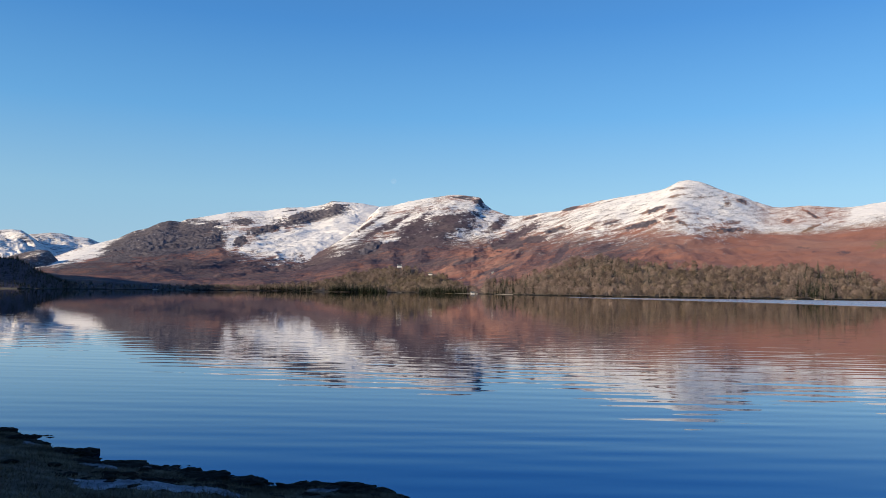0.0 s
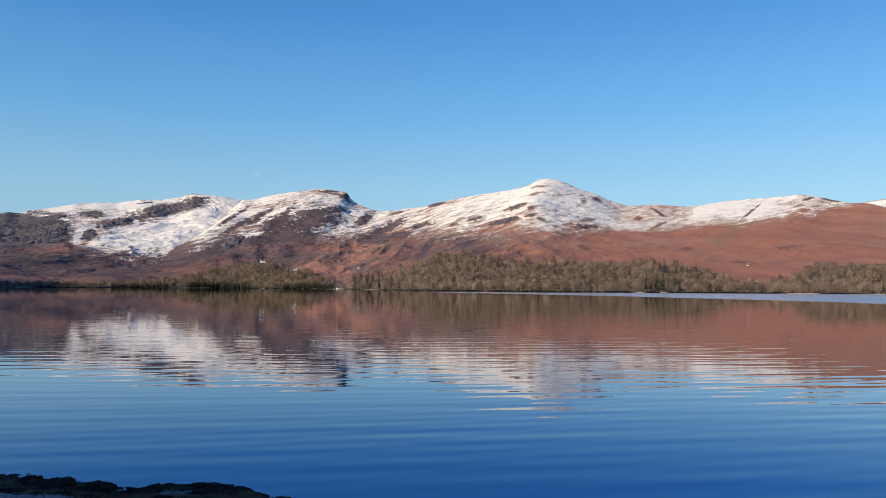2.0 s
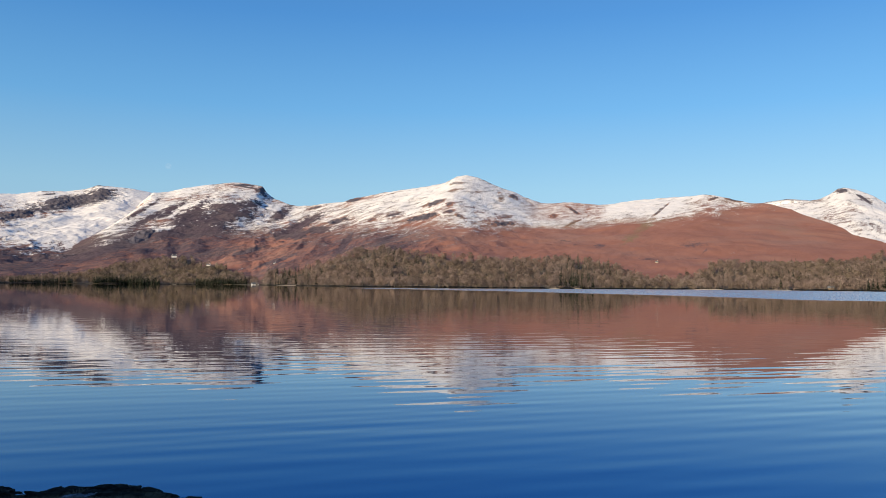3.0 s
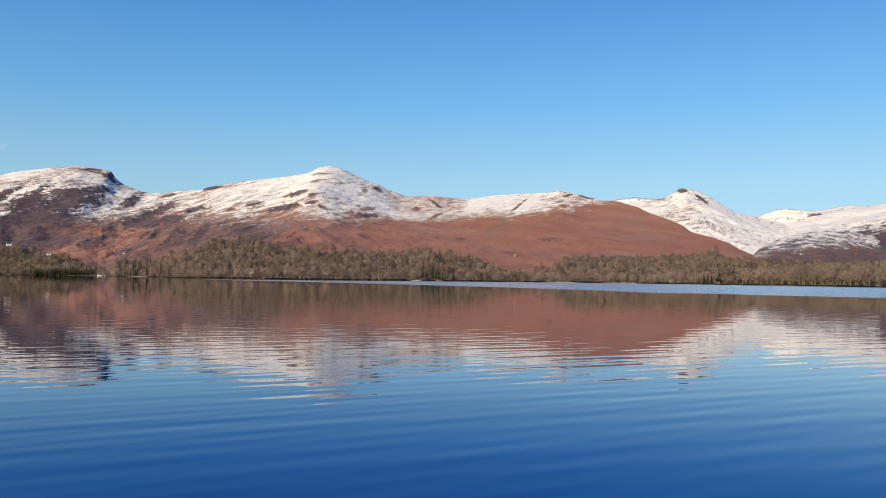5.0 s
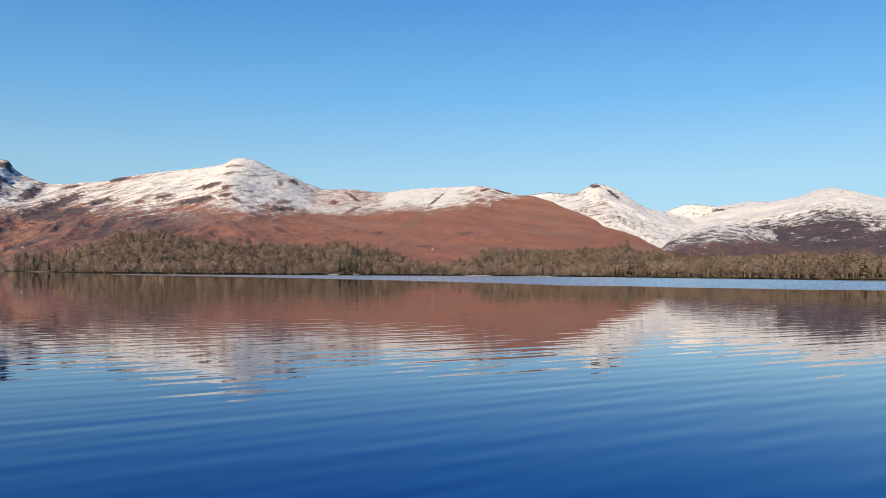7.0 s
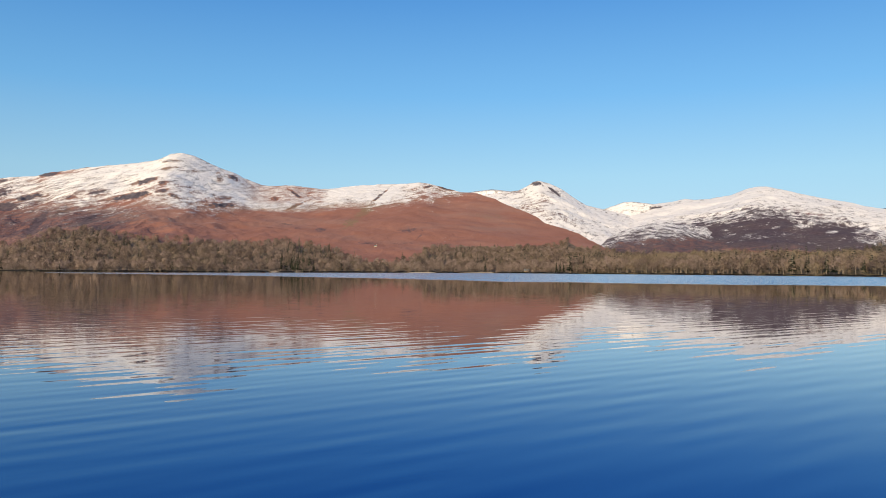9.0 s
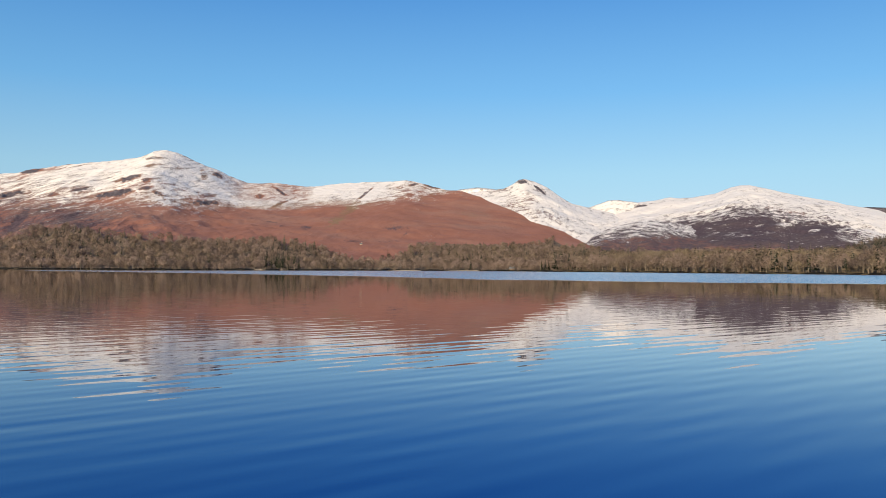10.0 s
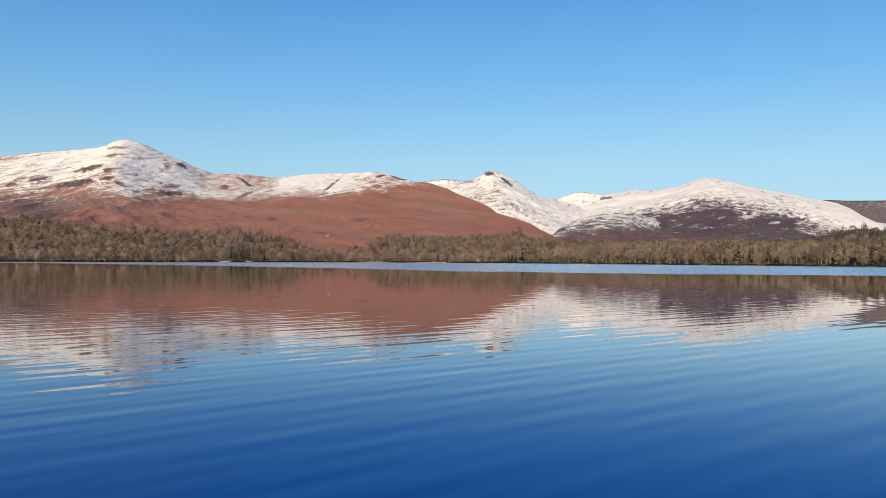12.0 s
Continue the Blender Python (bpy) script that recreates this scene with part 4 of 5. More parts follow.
def conifer(rng, height, tiers, blades):
    """A dark spruce or pine: a straight trunk and tiers of drooping boughs."""
    r = 0.012 * height + 0.05
    wood = rod([(0, 0, -0.6), (0, 0, height * 0.5), (0, 0, height)], [r * 1.3, r * 0.8, 0.02], 5)
    verts = []
    for k in range(tiers):
        s = 0.16 + 0.82 * k / (tiers - 1)
        reach = height * 0.19 * (1 - s) ** 0.8 * rng.uniform(0.75, 1.15) + 0.25
        for j in range(blades):
            a = rng.uniform(0, 2 * math.pi)
            out = np.array([math.cos(a), math.sin(a), 0.0])
            side = np.array([-math.sin(a), math.cos(a), 0.0]) * reach * rng.uniform(0.3, 0.5)
            root = np.array([0, 0, height * s + rng.uniform(0, 0.03) * height])
            tip = root + out * reach * rng.uniform(0.8, 1.1) - np.array([0, 0, reach * rng.uniform(0.25, 0.6)])
            mid = root * 0.35 + tip * 0.65
            verts += [root, tip, mid + side, root, mid - side, tip]
    verts = np.array(verts)
    return wood, (verts, np.arange(len(verts)).reshape(-1, 3), rounded(verts))


def stand_on(b, d):
    """Height of whatever ground lies at bearings b and distances d."""
    z = lowland(b, d)
    for key in ("long", "moor", "woodhill", "dark"):
        bs = LAND[key][0]
        away, top, foot, _ = fell_grid(key, b)
        w = (d - foot) / (away - foot)
        ok = (b >= bs[0]) & (b <= bs[-1]) & (w > 0) & (w < 1)
        z = np.where(ok, np.maximum(z, land_height(key, b, np.clip(w, 0, 1))), z)
    return z


def wood_sites(rng, count, b_lo, b_hi, depth_of, back=6.0):
    """Tree sites at even density behind the far shore, to a depth in metres given by bearing."""
    b = rng.uniform(b_lo, b_hi, count * 6)
    depth = np.maximum(depth_of(b), 0)
    shore = along(SHORE, b)
    d = shore + back + rng.uniform(0, 1, len(b)) * depth
    keep = rng.uniform(0, 1, len(b)) < (d * depth) / (d * depth).max()
    return b[keep][:count], d[keep][:count]


def belt_depth(b):
    away, top, foot, _ = fell_grid("long", b)
    line = along(WOODLINE, b)
    slope = foot + (away - foot) * line - along(SHORE, b)
    low = np.interp(b, [26, 30, 38, 46, 54], [500, 420, 360, 300, 260])
    return np.where(b > 28, np.minimum(low, 400), np.minimum(slope, np.interp(b, [18, 24, 27], [560, 680, 900])) * (line > 0.02))


def conifer_share(b, d):
    """Where evergreens stand among the bare trees."""
    x, y = d * np.sin(np.radians(b)), d * np.cos(np.radians(b))
    clump = smooth_noise(x / 70, y / 70, 77)
    share = 0.03 + 0.35 * ease(0.66, 0.8, clump)
    # more conifers at two stretches of bay shore, their dark needles imitating shadow there
    edge = np.exp(-((b + 24.8) / 1.6) ** 4) + np.exp(-((b + 18) / 1.3) ** 4)
    share = share + 0.9 * edge * (1 - ease(25, 60, d - along(SHORE, b)))
    share = share + 0.75 * np.exp(-((b + 13) / 1.1) ** 2) + 0.55 * np.exp(-((b - 8.3) / 1.0) ** 2)
    return share + 0.1 * np.exp(-((b - 22) / 4.5) ** 2) * ease(110, 170, d - along(SHORE, b))


# houses: bearing and share of the way up the long fell
HOUSE_AT = [(-20.9, 0.27), (-18.6, 0.18), (-14.0, 0.2), (13.8, 0.26)]


def up_fell(b, w):
    """Distance at a share of the way up the long fell."""
    away, _, foot, _ = fell_grid("long", np.array([b]))
    return float(foot[0] + (away[0] - foot[0]) * w)


rng = np.random.default_rng(7)
BARE = [broadleaf(rng, 11.0, 8, 28, 1.35) for _ in range(9)]
FINE = [broadleaf(rng, 11.0, 8, 36, 1.05) for _ in range(7)]
EVER = [conifer(rng, 14.0, 11, 5) for _ in range(4)]


def wood(name, label, b, d, size, category="woodland", clear=(), evergreen=None, bare=BARE):
    """Trees past counting, as two meshes under one thing: wood and crowns; evergreens make a third."""
    thing = tagged(new(name), label, category, kind="stuff")
    for hb, hd in clear:
        keep = ~((np.abs(np.radians(b - hb)) * hd < 16) & (d < hd + 12) & (d > hd - 110))
        b, d = b[keep], d[keep]
    z = stand_on(b, d) - 0.2
    ever = rng.uniform(0, 1, len(b)) < (conifer_share(b, d) if evergreen is None else evergreen)
    x, y = d * np.sin(np.radians(b)), d * np.cos(np.radians(b))
    kinds = (("trunks", BARK, 0, None), ("bare_crowns", TWIG, 1, False), ("evergreen_crowns", NEEDLE, 1, True))
    pick, turn, tall = rng.integers(0, 100, len(b)), rng.uniform(0, 6.283, len(b)), rng.uniform(0.7, 1.25, len(b)) * size
    tall = tall * (0.8 + 0.4 * smooth_noise(x / 60, y / 60, 5))
    hue = np.clip(0.5 * rng.uniform(0, 1, len(b)) + 0.75 * smooth_noise(x / 110, y / 110, 91) - 0.1 + 0.4 * ease(26, 36, b), 0, 0.999)
    for pname, mat, which, only in kinds:
        verts, faces, tints, normals, n = [], [], [], [], 0
        for i in range(len(b)):
            if only is not None and ever[i] != only:
                continue
            v, f, *soft = (EVER if ever[i] else bare)[pick[i] % (len(EVER) if ever[i] else len(bare))][which]
            c, s, h = math.cos(turn[i]), math.sin(turn[i]), tall[i]
            wide = h * (0.85 + 0.3 * ((pick[i] * 7) % 10) / 10)
            verts.append(np.stack([x[i] + wide * (c * v[:, 0] - s * v[:, 1]), y[i] + wide * (s * v[:, 0] + c * v[:, 1]), z[i] + h * v[:, 2]], 1))
            faces.append(f + n)
            if which == 1:
                q = soft[0]
                normals.append(np.stack([c * q[:, 0] - s * q[:, 1], s * q[:, 0] + c * q[:, 1], q[:, 2]], 1))
            tints.append(np.full(len(v), hue[i]))
            n += len(v)
        if not verts:
            continue
        me = mesh_of(pname, np.concatenate(verts), np.concatenate(faces), which == 1, (mat,))
        give(me, "tint", np.concatenate(tints))
        if which == 1:
            me.normals_split_custom_set_from_vertices(np.concatenate(normals))
        ob = new(pname, me)
        ob.parent = thing
    return thing


wood("far_wood", "bare brown winter wood with dark evergreens along the far shore", *wood_sites(rng, 2700, -14.6, 31, belt_depth), 1.05)
wood("shore_wood", "olive-brown bare wood on the low far shore", *wood_sites(rng, 1600, 28, 55, belt_depth), 1.25, bare=FINE)
wood("bay_wood", "grey-brown wood round white houses at the head of the bay", *wood_sites(rng, 1500, -36, -15.2, belt_depth), 0.98,
     clear=[(b, up_fell(b, w)) for b, w in HOUSE_AT])
# dark evergreens added where the bay's waterline lies in shadow
be = np.concatenate([rng.uniform(-31, -27.2, 120), rng.uniform(-26, -21.8, 320), rng.uniform(-19.4, -15.9, 260)])
wood("evergreen_thicket", "dark evergreens added for the shade along the bay's waterline", be, along(SHORE, be) + rng.uniform(-6, 14, len(be)), 0.95, evergreen=1.0)
wood("valley_wood", "sparse dark trees at the valley mouth by the water", *wood_sites(rng, 420, -44, -29, lambda b: 160 + 0 * b), 0.6, evergreen=0.45)
bp = rng.uniform(20, 31.5, 1100)
ap, tp, fp, _ = fell_grid("long", bp)
lp = np.interp(bp, [20, 22, 24, 26, 28, 30, 31.5], [0.28, 0.33, 0.38, 0.47, 0.6, 0.88, 1.0])
wood("hillside_plantation", "grey-brown bare plantation on the slope over the lake", bp, fp + (ap - fp) * lp * np.sqrt(rng.uniform(0.12, 1.0, len(bp))), 0.85, evergreen=0.06)
bh = rng.uniform(44, 57, 900)
ah, th, fh, _ = fell_grid("woodhill", bh)
wood("hill_wood", "dark bare and evergreen trees over a low hill", bh, fh + (ah - fh) * rng.uniform(0.05, 1.0, 900), 0.8, evergreen=0.8)


bk = rng.uniform(-50, -43, 1000)
ak, tk, fk, _ = fell_grid("dark", bk)
wood("hillside_wood", "dense dark evergreen wood on the shaded hillside", bk, fk + (ak - fk) * rng.uniform(0.02, 0.98, 1000), 0.45, evergreen=1.0)
bs, ds = wood_sites(rng, 500, -14, 55, lambda b: 16 + 0 * b, 3.0)
wood("shore_scrub", "low olive-brown scrub along the far waterline", bs, ds, 0.33, "scrub")


def tree_kind(pieces, crown_mat, label):
    """A tree of its own: trunk and crown."""
    thing = tagged(new("tree"), label, "tree", "trees along the far shore")
    for pname, (v, f, *soft), mat in zip(("trunk", "crown"), pieces, (BARK, crown_mat)):
        me = mesh_of(pname, v, f, pname == "crown", (mat,))
        give(me, "tint", np.full(len(v), 0.3))
        if pname == "crown":
            me.normals_split_custom_set_from_vertices(soft[0])
        ob = new(pname, me)
        ob.parent = thing
    return thing


kinds = [tree_kind(broadleaf(rng, 11.0 + k % 4, 10, 46, 1.0), TWIG, "bare brown winter tree at the water's edge") for k in range(6)]
kinds += [tree_kind(conifer(rng, 14.0 + k, 15, 7), NEEDLE, "dark evergreen tree at the water's edge") for k in range(2)]
first = set()
for k in range(210):
    b = -13.5 + 68 * (k + rng.uniform(0.1, 0.9)) / 210
    d = along(SHORE, b) + rng.uniform(7, 20)
    i = int(rng.integers(0, 6)) if rng.uniform() > min(0.8, conifer_share(np.array([b]), np.array([d]))[0]) else 6 + k % 2
    m = pose(d * math.sin(radians(b)), d * math.cos(radians(b)), float(stand_on(np.array([b]), np.array([d]))[0]) - 0.2, 0, 0, rng.uniform(0, 360))
    s = rng.uniform(0.75, 1.2) * (1.15 if b > 28 else 1.0)
    if i not in first:
        first.add(i)
        kinds[i].matrix_basis = m
        kinds[i].scale = (s, s, s)
    else:
        copy_thing(kinds[i], m).scale = (s, s, s)


# ---- buildings ----
MOON = (-21.43, 8.13)


def box(bm, size, at):
    """A block with its base centre at a place."""
    got = bmesh.ops.create_cube(bm, size=1.0, matrix=Matrix.Translation((at[0], at[1], at[2] + size[2] / 2)) @ Matrix.Diagonal((*size, 1)))
    return got["verts"]


def house(name, b, d, long_m, wide_m, eaves, ridge, turn, wall_mat, label, windows=3, chimneys=1):
    """A gabled house with openings set into its front, roof slabs that overhang, chimney and door."""
    z = float(stand_on(np.array([b]), np.array([d]))[0])
    thing = tagged(new(name), label, "house" if name == "house" else "boathouse")
    thing.matrix_basis = pose(d * math.sin(radians(b)), d * math.cos(radians(b)), z - 0.3, 0, 0, turn - b)
    h, w = long_m / 2, wide_m / 2
    bm = bmesh.new()
    v = [bm.verts.new(p) for p in [(-h, -w, 0), (h, -w, 0), (h, w, 0), (-h, w, 0), (-h, -w, eaves), (h, -w, eaves), (h, w, eaves), (-h, w, eaves),
                                   (-h, 0, ridge - 0.1), (h, 0, ridge - 0.1)]]
    for f in ((0, 1, 5, 4), (2, 3, 7, 6), (1, 2, 6, 9, 5), (3, 0, 4, 8, 7), (0, 3, 2, 1)):
        bm.faces.new([v[i] for i in f])
    wall = part("wall", bm, wall_mat, thing)
    for side in (-1, 1):
        bm = bmesh.new()
        pts = []
        for x in (-h - 0.4, h + 0.4):
            for t in (0.0, 0.25):
                pts += [bm.verts.new((x, 0, ridge + t)), bm.verts.new((x, side * (w + 0.5), eaves - 0.25 + t))]
        a0, a1, b0, b1, c0, c1, d0, d1 = pts
        for f in ((a0, a1, b1, b0), (c0, d0, d1, c1), (b0, b1, d1, d0), (a0, c0, c1, a1), (a1, c1, d1, b1), (a0, b0, d0, c0)):
            bm.faces.new(f)
        part("roof", bm, SLATE, thing)
    for k in range(chimneys):
        bm = bmesh.new()
        box(bm, (1.0, 0.8, 2.2), ((h - 0.9) * (1 if k == 0 else -1), 0, ridge - 0.8))
        part("chimney", bm, wall_mat, thing)
    for k in range(windows):
        for level in ((1.1, 3.6) if eaves > 4.5 else (1.1,)):
            x = (k + 0.5) / windows * long_m - h
            if level == 1.1 and k == windows // 2:
                bm = bmesh.new()
                box(bm, (1.0, 0.12, 2.05), (x, -w - 0.02, 0.3))
                part("door", bm, TIMBER, thing)
                continue
            bm = bmesh.new()
            box(bm, (1.1, 0.1, 1.3), (x, -w - 0.01, level))
            win = part("window", bm, GLAZING, thing)
            bm = bmesh.new()
            box(bm, (1.4, 0.25, 0.12), (x, -w - 0.08, level - 0.12))
            part("sill", bm, wall_mat, win)
    return thing


house("house", HOUSE_AT[0][0], up_fell(*HOUSE_AT[0]), 12, 7, 5, 8, 8, LIMEWASH, "large white house with slate roof in the hillside wood", 4, 2)
house("house", HOUSE_AT[1][0], up_fell(*HOUSE_AT[1]), 9, 6, 2.6, 5, -10, LIMEWASH, "low white cottage among grey trees", 3)
house("house", HOUSE_AT[2][0], up_fell(*HOUSE_AT[2]), 4.6, 3.6, 2.2, 3.6, 5, LIMEWASH, "tiny white cottage on the open bracken slope", 2)
house("house", HOUSE_AT[3][0], up_fell(*HOUSE_AT[3]), 4.4, 3.4, 1.9, 3.2, 0, SHINGLE, "small pale stone barn in the bracken above the wood", 2)
house("boathouse", -15.35, along(SHORE, -15.35) + 14, 12, 7, 2.0, 4.8, 12, LIMEWASH, "white boathouse on the pale shingle by the water", 2, 0)
house("boathouse", 25.0, along(SHORE, 25.0) + 12, 6, 4.5, 2.6, 4.6, -5, TIMBER, "brown timber boathouse among bare trees", 1, 0)


def spit(b, long_m, wide_m, turn=0.0):
    """A low tongue of pale shingle along the waterline."""
    r = np.random.default_rng(int(abs(b) * 100))
    n, rings = 40, 5
    verts = [(0, 0, 0.55)]
    for k in range(1, rings + 1):
        s = k / rings
        for i in range(n):
            a = 2 * math.pi * i / n
            e = 1 + 0.18 * math.sin(3 * a + b) + 0.1 * r.normal()
            verts.append((long_m * s * math.cos(a) * e, wide_m * s * math.sin(a) * e, 0.75 * (1 - s * s) - 0.2 + 0.04 * r.normal()))
    bm = bmesh.new()
    vs = [bm.verts.new(v) for v in verts]
    for i in range(n):
        bm.faces.new((vs[0], vs[1 + i], vs[1 + (i + 1) % n]))
        for k in range(rings - 1):
            p, q = 1 + k * n, 1 + (k + 1) * n
            bm.faces.new((vs[p + i], vs[q + i], vs[q + (i + 1) % n], vs[p + (i + 1) % n]))
    me = bpy.data.meshes.new("shingle_beach")
    bm.to_mesh(me)
    bm.free()
    me.materials.append(SHINGLE)
    ob = tagged(new("shingle_beach", me), "pale shingle beach along the far waterline", "beach", "shingle beaches")
    d = along(SHORE, b) + 3
    ob.matrix_basis = pose(d * math.sin(radians(b)), d * math.cos(radians(b)), 0.05, 0, 0, turn - b)


for b, long_m, wide_m in ((-20.6, 14, 6), (-36.4, 20, 6), (-38.2, 14, 5), (-15.2, 40, 9), (-12.5, 30, 5), (6.4, 9, 4), (7.5, 16, 4), (12.4, 8, 4), (22.0, 34, 6), (24.3, 12, 5), (17.5, 22, 4)):
    spit(b, long_m, wide_m)


# a dense dark evergreen bush that leans out from the far bank
bush = tagged(new("evergreen_bush"), "dense dark evergreen bush at the far water's edge", "bush")
for pname, (v, f, *soft), mat in zip(("stem", "foliage"), broadleaf(rng, 7.0, 11, 46, 0.6), (BARK, NEEDLE)):
    me = mesh_of(pname, v, f, pname == "foliage", (mat,))
    give(me, "tint", np.full(len(v), 0.1))
    if soft:
        me.normals_split_custom_set_from_vertices(soft[0])
    ob = new(pname, me)
    ob.parent = bush
bd = along(SHORE, 52.1) + 4
bush.matrix_basis = pose(bd * math.sin(radians(52.1)), bd * math.cos(radians(52.1)), -0.8, 0, 0, 40)


# ---- the near bank: stones, matted turf, thin snow ----
def stone_mesh(seed, flat, fine):
    """A lumpy stone about a metre across."""
    bm = bmesh.new()
    bmesh.ops.create_icosphere(bm, subdivisions=fine, radius=0.5)
    for v in bm.verts:
        p = v.co.copy()
        k = 1 + 0.35 * noise.noise(p * 2.2 + Vector((seed * 7.3, 0, 0))) + 0.24 * noise.noise(p * 6 + Vector((0, seed * 3.1, 0))) + 0.14 * noise.noise(p * 15) + 0.08 * noise.noise(p * 34)
        v.co = Vector((p.x * k, p.y * k, p.z * k * flat))
    me = bpy.data.meshes.new("rock")
    bm.to_mesh(me)
    bm.free()
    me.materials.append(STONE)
    me.polygons.foreach_set("use_smooth", np.full(len(me.polygons), seed % 2 == 0))
    return me


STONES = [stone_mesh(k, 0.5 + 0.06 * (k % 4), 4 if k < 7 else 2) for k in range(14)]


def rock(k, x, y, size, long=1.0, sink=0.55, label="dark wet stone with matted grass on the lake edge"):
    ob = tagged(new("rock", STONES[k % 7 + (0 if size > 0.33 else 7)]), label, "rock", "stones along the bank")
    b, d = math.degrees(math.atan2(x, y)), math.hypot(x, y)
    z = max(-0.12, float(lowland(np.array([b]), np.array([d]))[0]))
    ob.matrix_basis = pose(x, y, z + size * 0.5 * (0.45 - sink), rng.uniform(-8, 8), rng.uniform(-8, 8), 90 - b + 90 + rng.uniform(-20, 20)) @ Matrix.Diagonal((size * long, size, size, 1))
    return ob


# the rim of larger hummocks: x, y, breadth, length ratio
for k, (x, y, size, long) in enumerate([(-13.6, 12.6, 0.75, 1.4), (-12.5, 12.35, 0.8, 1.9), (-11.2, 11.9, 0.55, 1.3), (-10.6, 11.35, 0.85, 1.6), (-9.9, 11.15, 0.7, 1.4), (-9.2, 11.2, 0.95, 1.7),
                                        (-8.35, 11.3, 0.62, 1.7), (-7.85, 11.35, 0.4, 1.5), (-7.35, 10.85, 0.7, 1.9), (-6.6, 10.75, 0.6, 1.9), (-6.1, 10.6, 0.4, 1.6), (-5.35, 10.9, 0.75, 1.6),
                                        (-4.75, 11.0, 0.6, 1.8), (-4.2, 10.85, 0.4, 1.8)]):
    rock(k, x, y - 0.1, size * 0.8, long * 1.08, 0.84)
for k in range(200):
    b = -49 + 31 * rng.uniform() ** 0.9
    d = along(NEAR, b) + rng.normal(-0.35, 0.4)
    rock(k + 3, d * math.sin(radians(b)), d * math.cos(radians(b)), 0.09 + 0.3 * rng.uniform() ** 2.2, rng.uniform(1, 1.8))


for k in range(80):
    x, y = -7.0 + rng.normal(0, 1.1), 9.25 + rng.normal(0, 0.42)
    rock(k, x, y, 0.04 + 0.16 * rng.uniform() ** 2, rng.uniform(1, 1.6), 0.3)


def snow_patch(x, y, long_m, wide_m, turn, seed):
    """A thin ragged sheet of old snow lying on the bank."""
    n, rings = 56, 6
    bm = bmesh.new()
    r = np.random.default_rng(seed)
    edge = [1 + 0.28 * math.sin(2 * a * 3 + seed) * 0.5 + 0.3 * noise.noise(Vector((math.cos(a) * 2.5, math.sin(a) * 2.5, seed))) for a in np.linspace(0, 2 * math.pi, n, endpoint=False)]
    rows = [[bm.verts.new((0, 0, 0))]]
    for k in range(1, rings + 1):
        rows.append([bm.verts.new((long_m * k / rings * math.cos(2 * math.pi * i / n) * edge[i], wide_m * k / rings * math.sin(2 * math.pi * i / n) * edge[i], 0)) for i in range(n)])
    for i in range(n):
        bm.faces.new((rows[0][0], rows[1][i], rows[1][(i + 1) % n]))
        for k in range(1, rings):
            bm.faces.new((rows[k][i], rows[k + 1][i], rows[k + 1][(i + 1) % n], rows[k][(i + 1) % n]))
    m = pose(x, y, 0, 0, 0, turn)
    for v in bm.verts:
        p = m @ v.co
        s = math.hypot(v.co.x / long_m, v.co.y / wide_m)
        b, d = math.degrees(math.atan2(p.x, p.y)), math.hypot(p.x, p.y)
        p.z = max(0.01, float(lowland(np.array([b]), np.array([d]))[0])) + 0.035 * (1 - s ** 3) + 0.012 * r.normal() + 0.01
        v.co = p
    me = bpy.data.meshes.new("snow_patch")
    bm.to_mesh(me)
    bm.free()
    me.materials.append(FROST)
    me.polygons.foreach_set("use_smooth", np.full(len(me.polygons), True))
    tagged(new("snow_patch", me), "thin patch of old snow on the shaded bank", "snow patch", "snow patches on the bank")


for k, (x, y, long_m, wide_m, turn) in enumerate([(-7.0, 8.72, 1.0, 0.4, 2), (-9.0, 10.3, 0.5, 0.16, -12), (-5.0, 10.45, 0.4, 0.1, 5), (-5.9, 8.9, 0.45, 0.15, 0), (-8.3, 10.75, 0.35, 0.08, 0), (-11.6, 11.5, 0.4, 0.09, -20)]):
    snow_patch(x, y, long_m, wide_m, turn, k + 2)


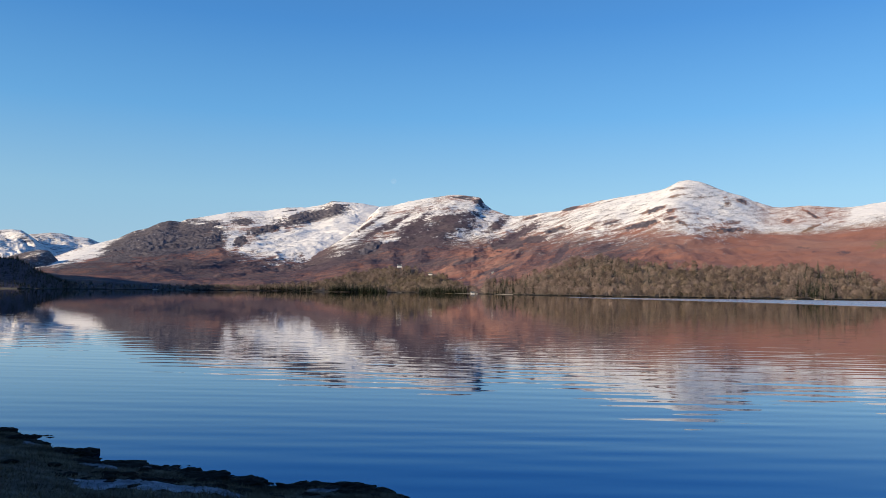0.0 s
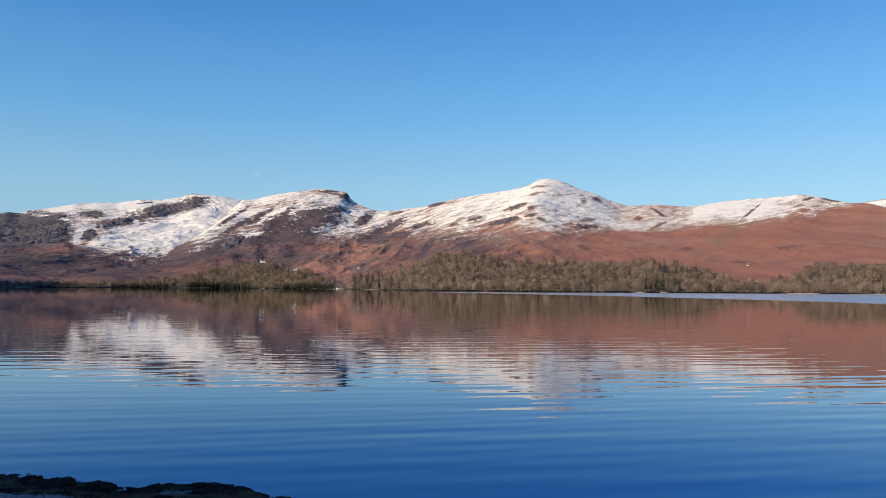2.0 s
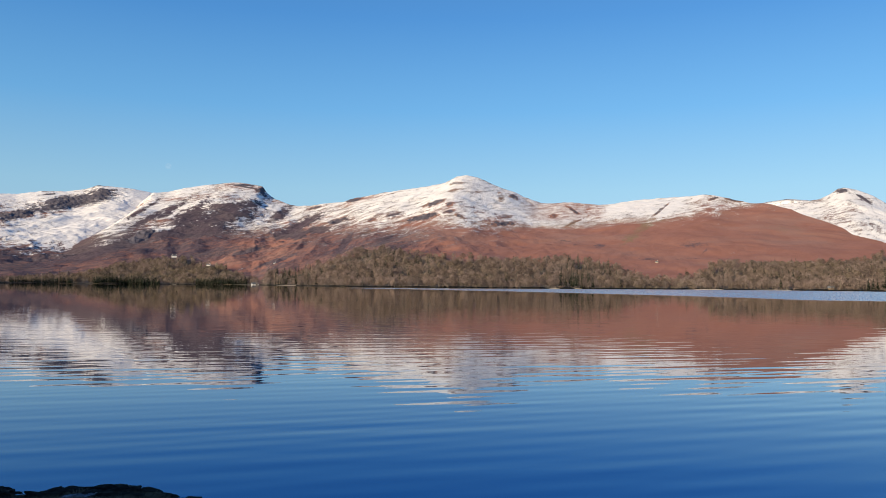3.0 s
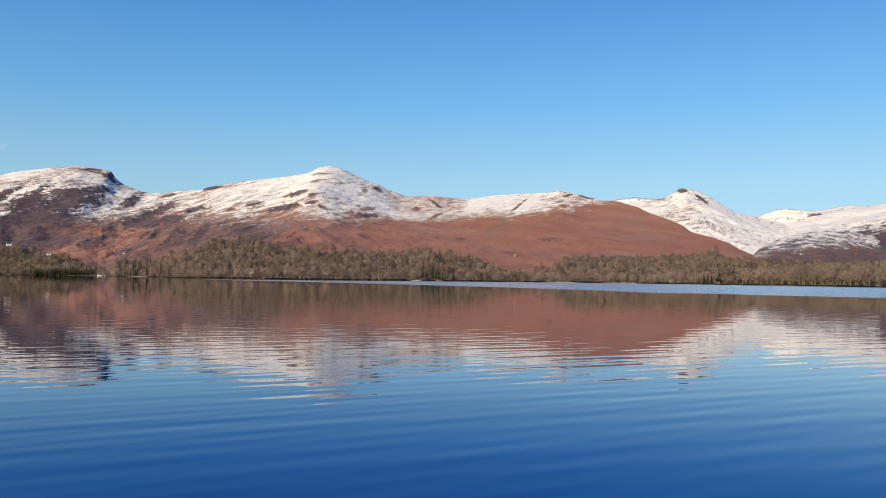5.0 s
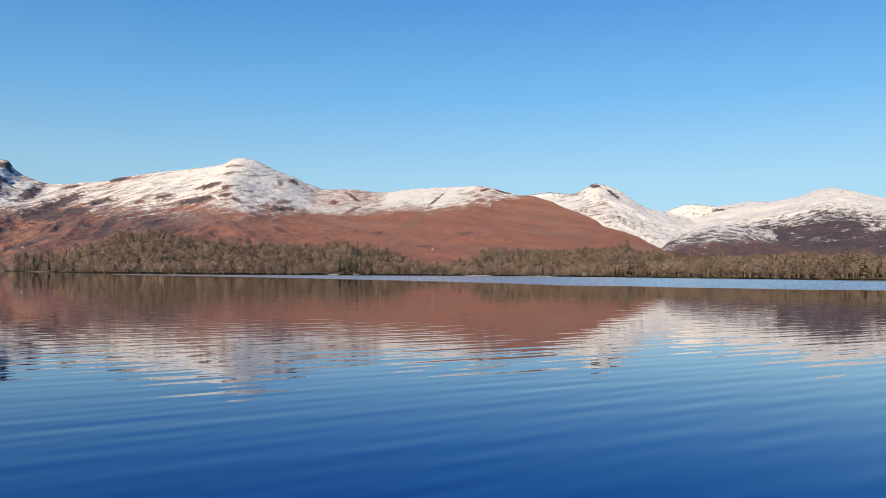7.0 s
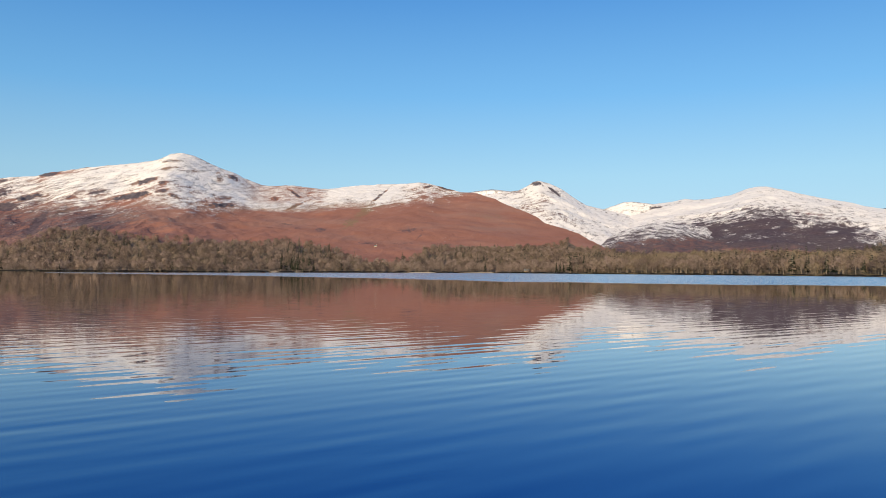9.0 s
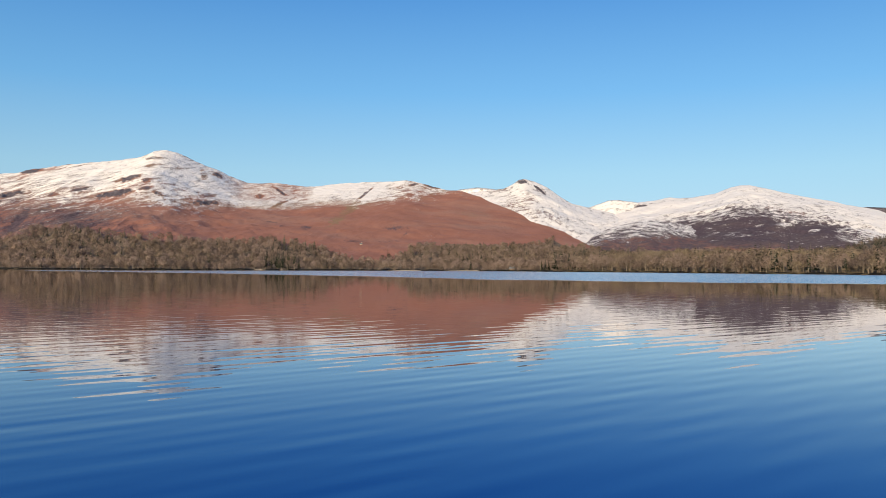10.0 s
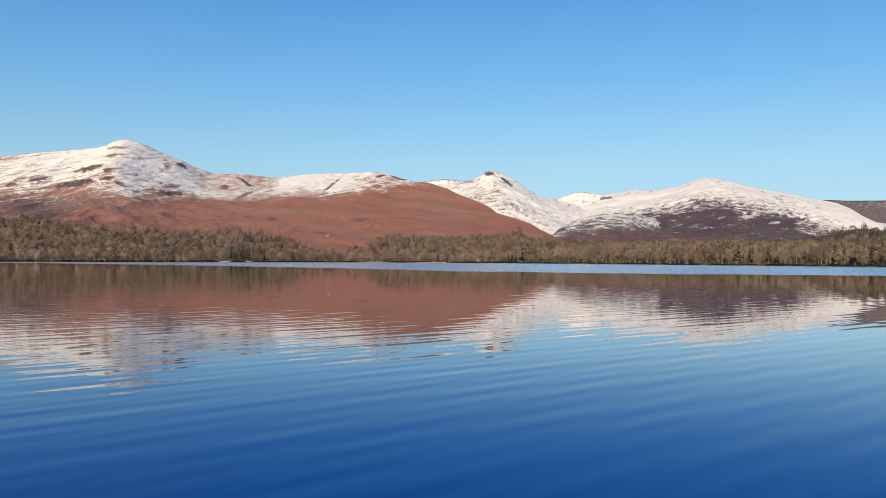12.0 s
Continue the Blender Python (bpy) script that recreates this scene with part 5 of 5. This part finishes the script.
def bank_grass():
    """Matted dead grass over the bank, past counting."""
    n = 90000
    b = rng.uniform(-50, -20, n)
    d = np.where(rng.uniform(0, 1, n) < 0.5, along(NEAR, b) - np.abs(rng.normal(0, 1.5, n)) - 0.1, along(NEAR, b) * rng.uniform(0.42, 1.0, n))
    x, y, z = d * np.sin(np.radians(b)), d * np.cos(np.radians(b)), lowland(b, d)
    snow = np.minimum(((x + 7.0) / 1.2) ** 2 + ((y - 8.72) / 0.4) ** 2, 9)
    keep = (snow > 1) | (rng.uniform(0, 1, n) < 0.2)
    x, y, z = x[keep], y[keep], z[keep]
    n = len(x)
    a, tall = rng.uniform(0, 6.283, n), rng.uniform(0.015, 0.07, n) * (0.6 + 1.1 * smooth_noise(x * 1.4, y * 1.4, 15))
    lean = rng.normal(0, 0.05, (n, 2))
    root = np.stack([x, y, z - 0.02], 1)
    side = np.stack([np.cos(a) * 0.009, np.sin(a) * 0.009, 0 * a], 1)
    tip = root + np.stack([lean[:, 0], lean[:, 1], tall], 1)
    me = mesh_of("bank_grass", np.stack([root - side, root + side, tip], 1).reshape(-1, 3), np.arange(3 * n).reshape(-1, 3), False, (MOSS,))
    tagged(new("bank_grass", me), "short matted dead grass over the shaded bank", "grass", kind="stuff")


bank_grass()

# ---- the faint day moon ----
pale = Nodes("moon_glow")
glow = pale.add("Emission", Color=(0.95, 0.98, 1, 1), Strength=pale.span(pale.noise(0.06, 3), 0.35, 0.65, 0.5, 1.0))
veil = pale.add("MixShader", Fac=0.06)
pale.tree.links.new(pale.add("BsdfTransparent").outputs[0], veil.inputs[1])
pale.tree.links.new(glow.outputs[0], veil.inputs[2])
pale.tree.links.new(veil.outputs[0], pale.tree.nodes["Material Output"].inputs[0])
bm = bmesh.new()
bmesh.ops.create_circle(bm, cap_ends=True, segments=40, radius=17.0)
me = bpy.data.meshes.new("moon")
bm.to_mesh(me)
bm.free()
me.materials.append(pale.mat)
moon = tagged(new("moon", me), "faint pale day moon over the fells", "moon", kind="structure")
mb, mh = radians(MOON[0]), radians(MOON[1])
moon.matrix_basis = look((4800 * math.sin(mb), 4800 * math.cos(mb), 3 + 4800 * math.tan(mh)), (0, 0, 3))
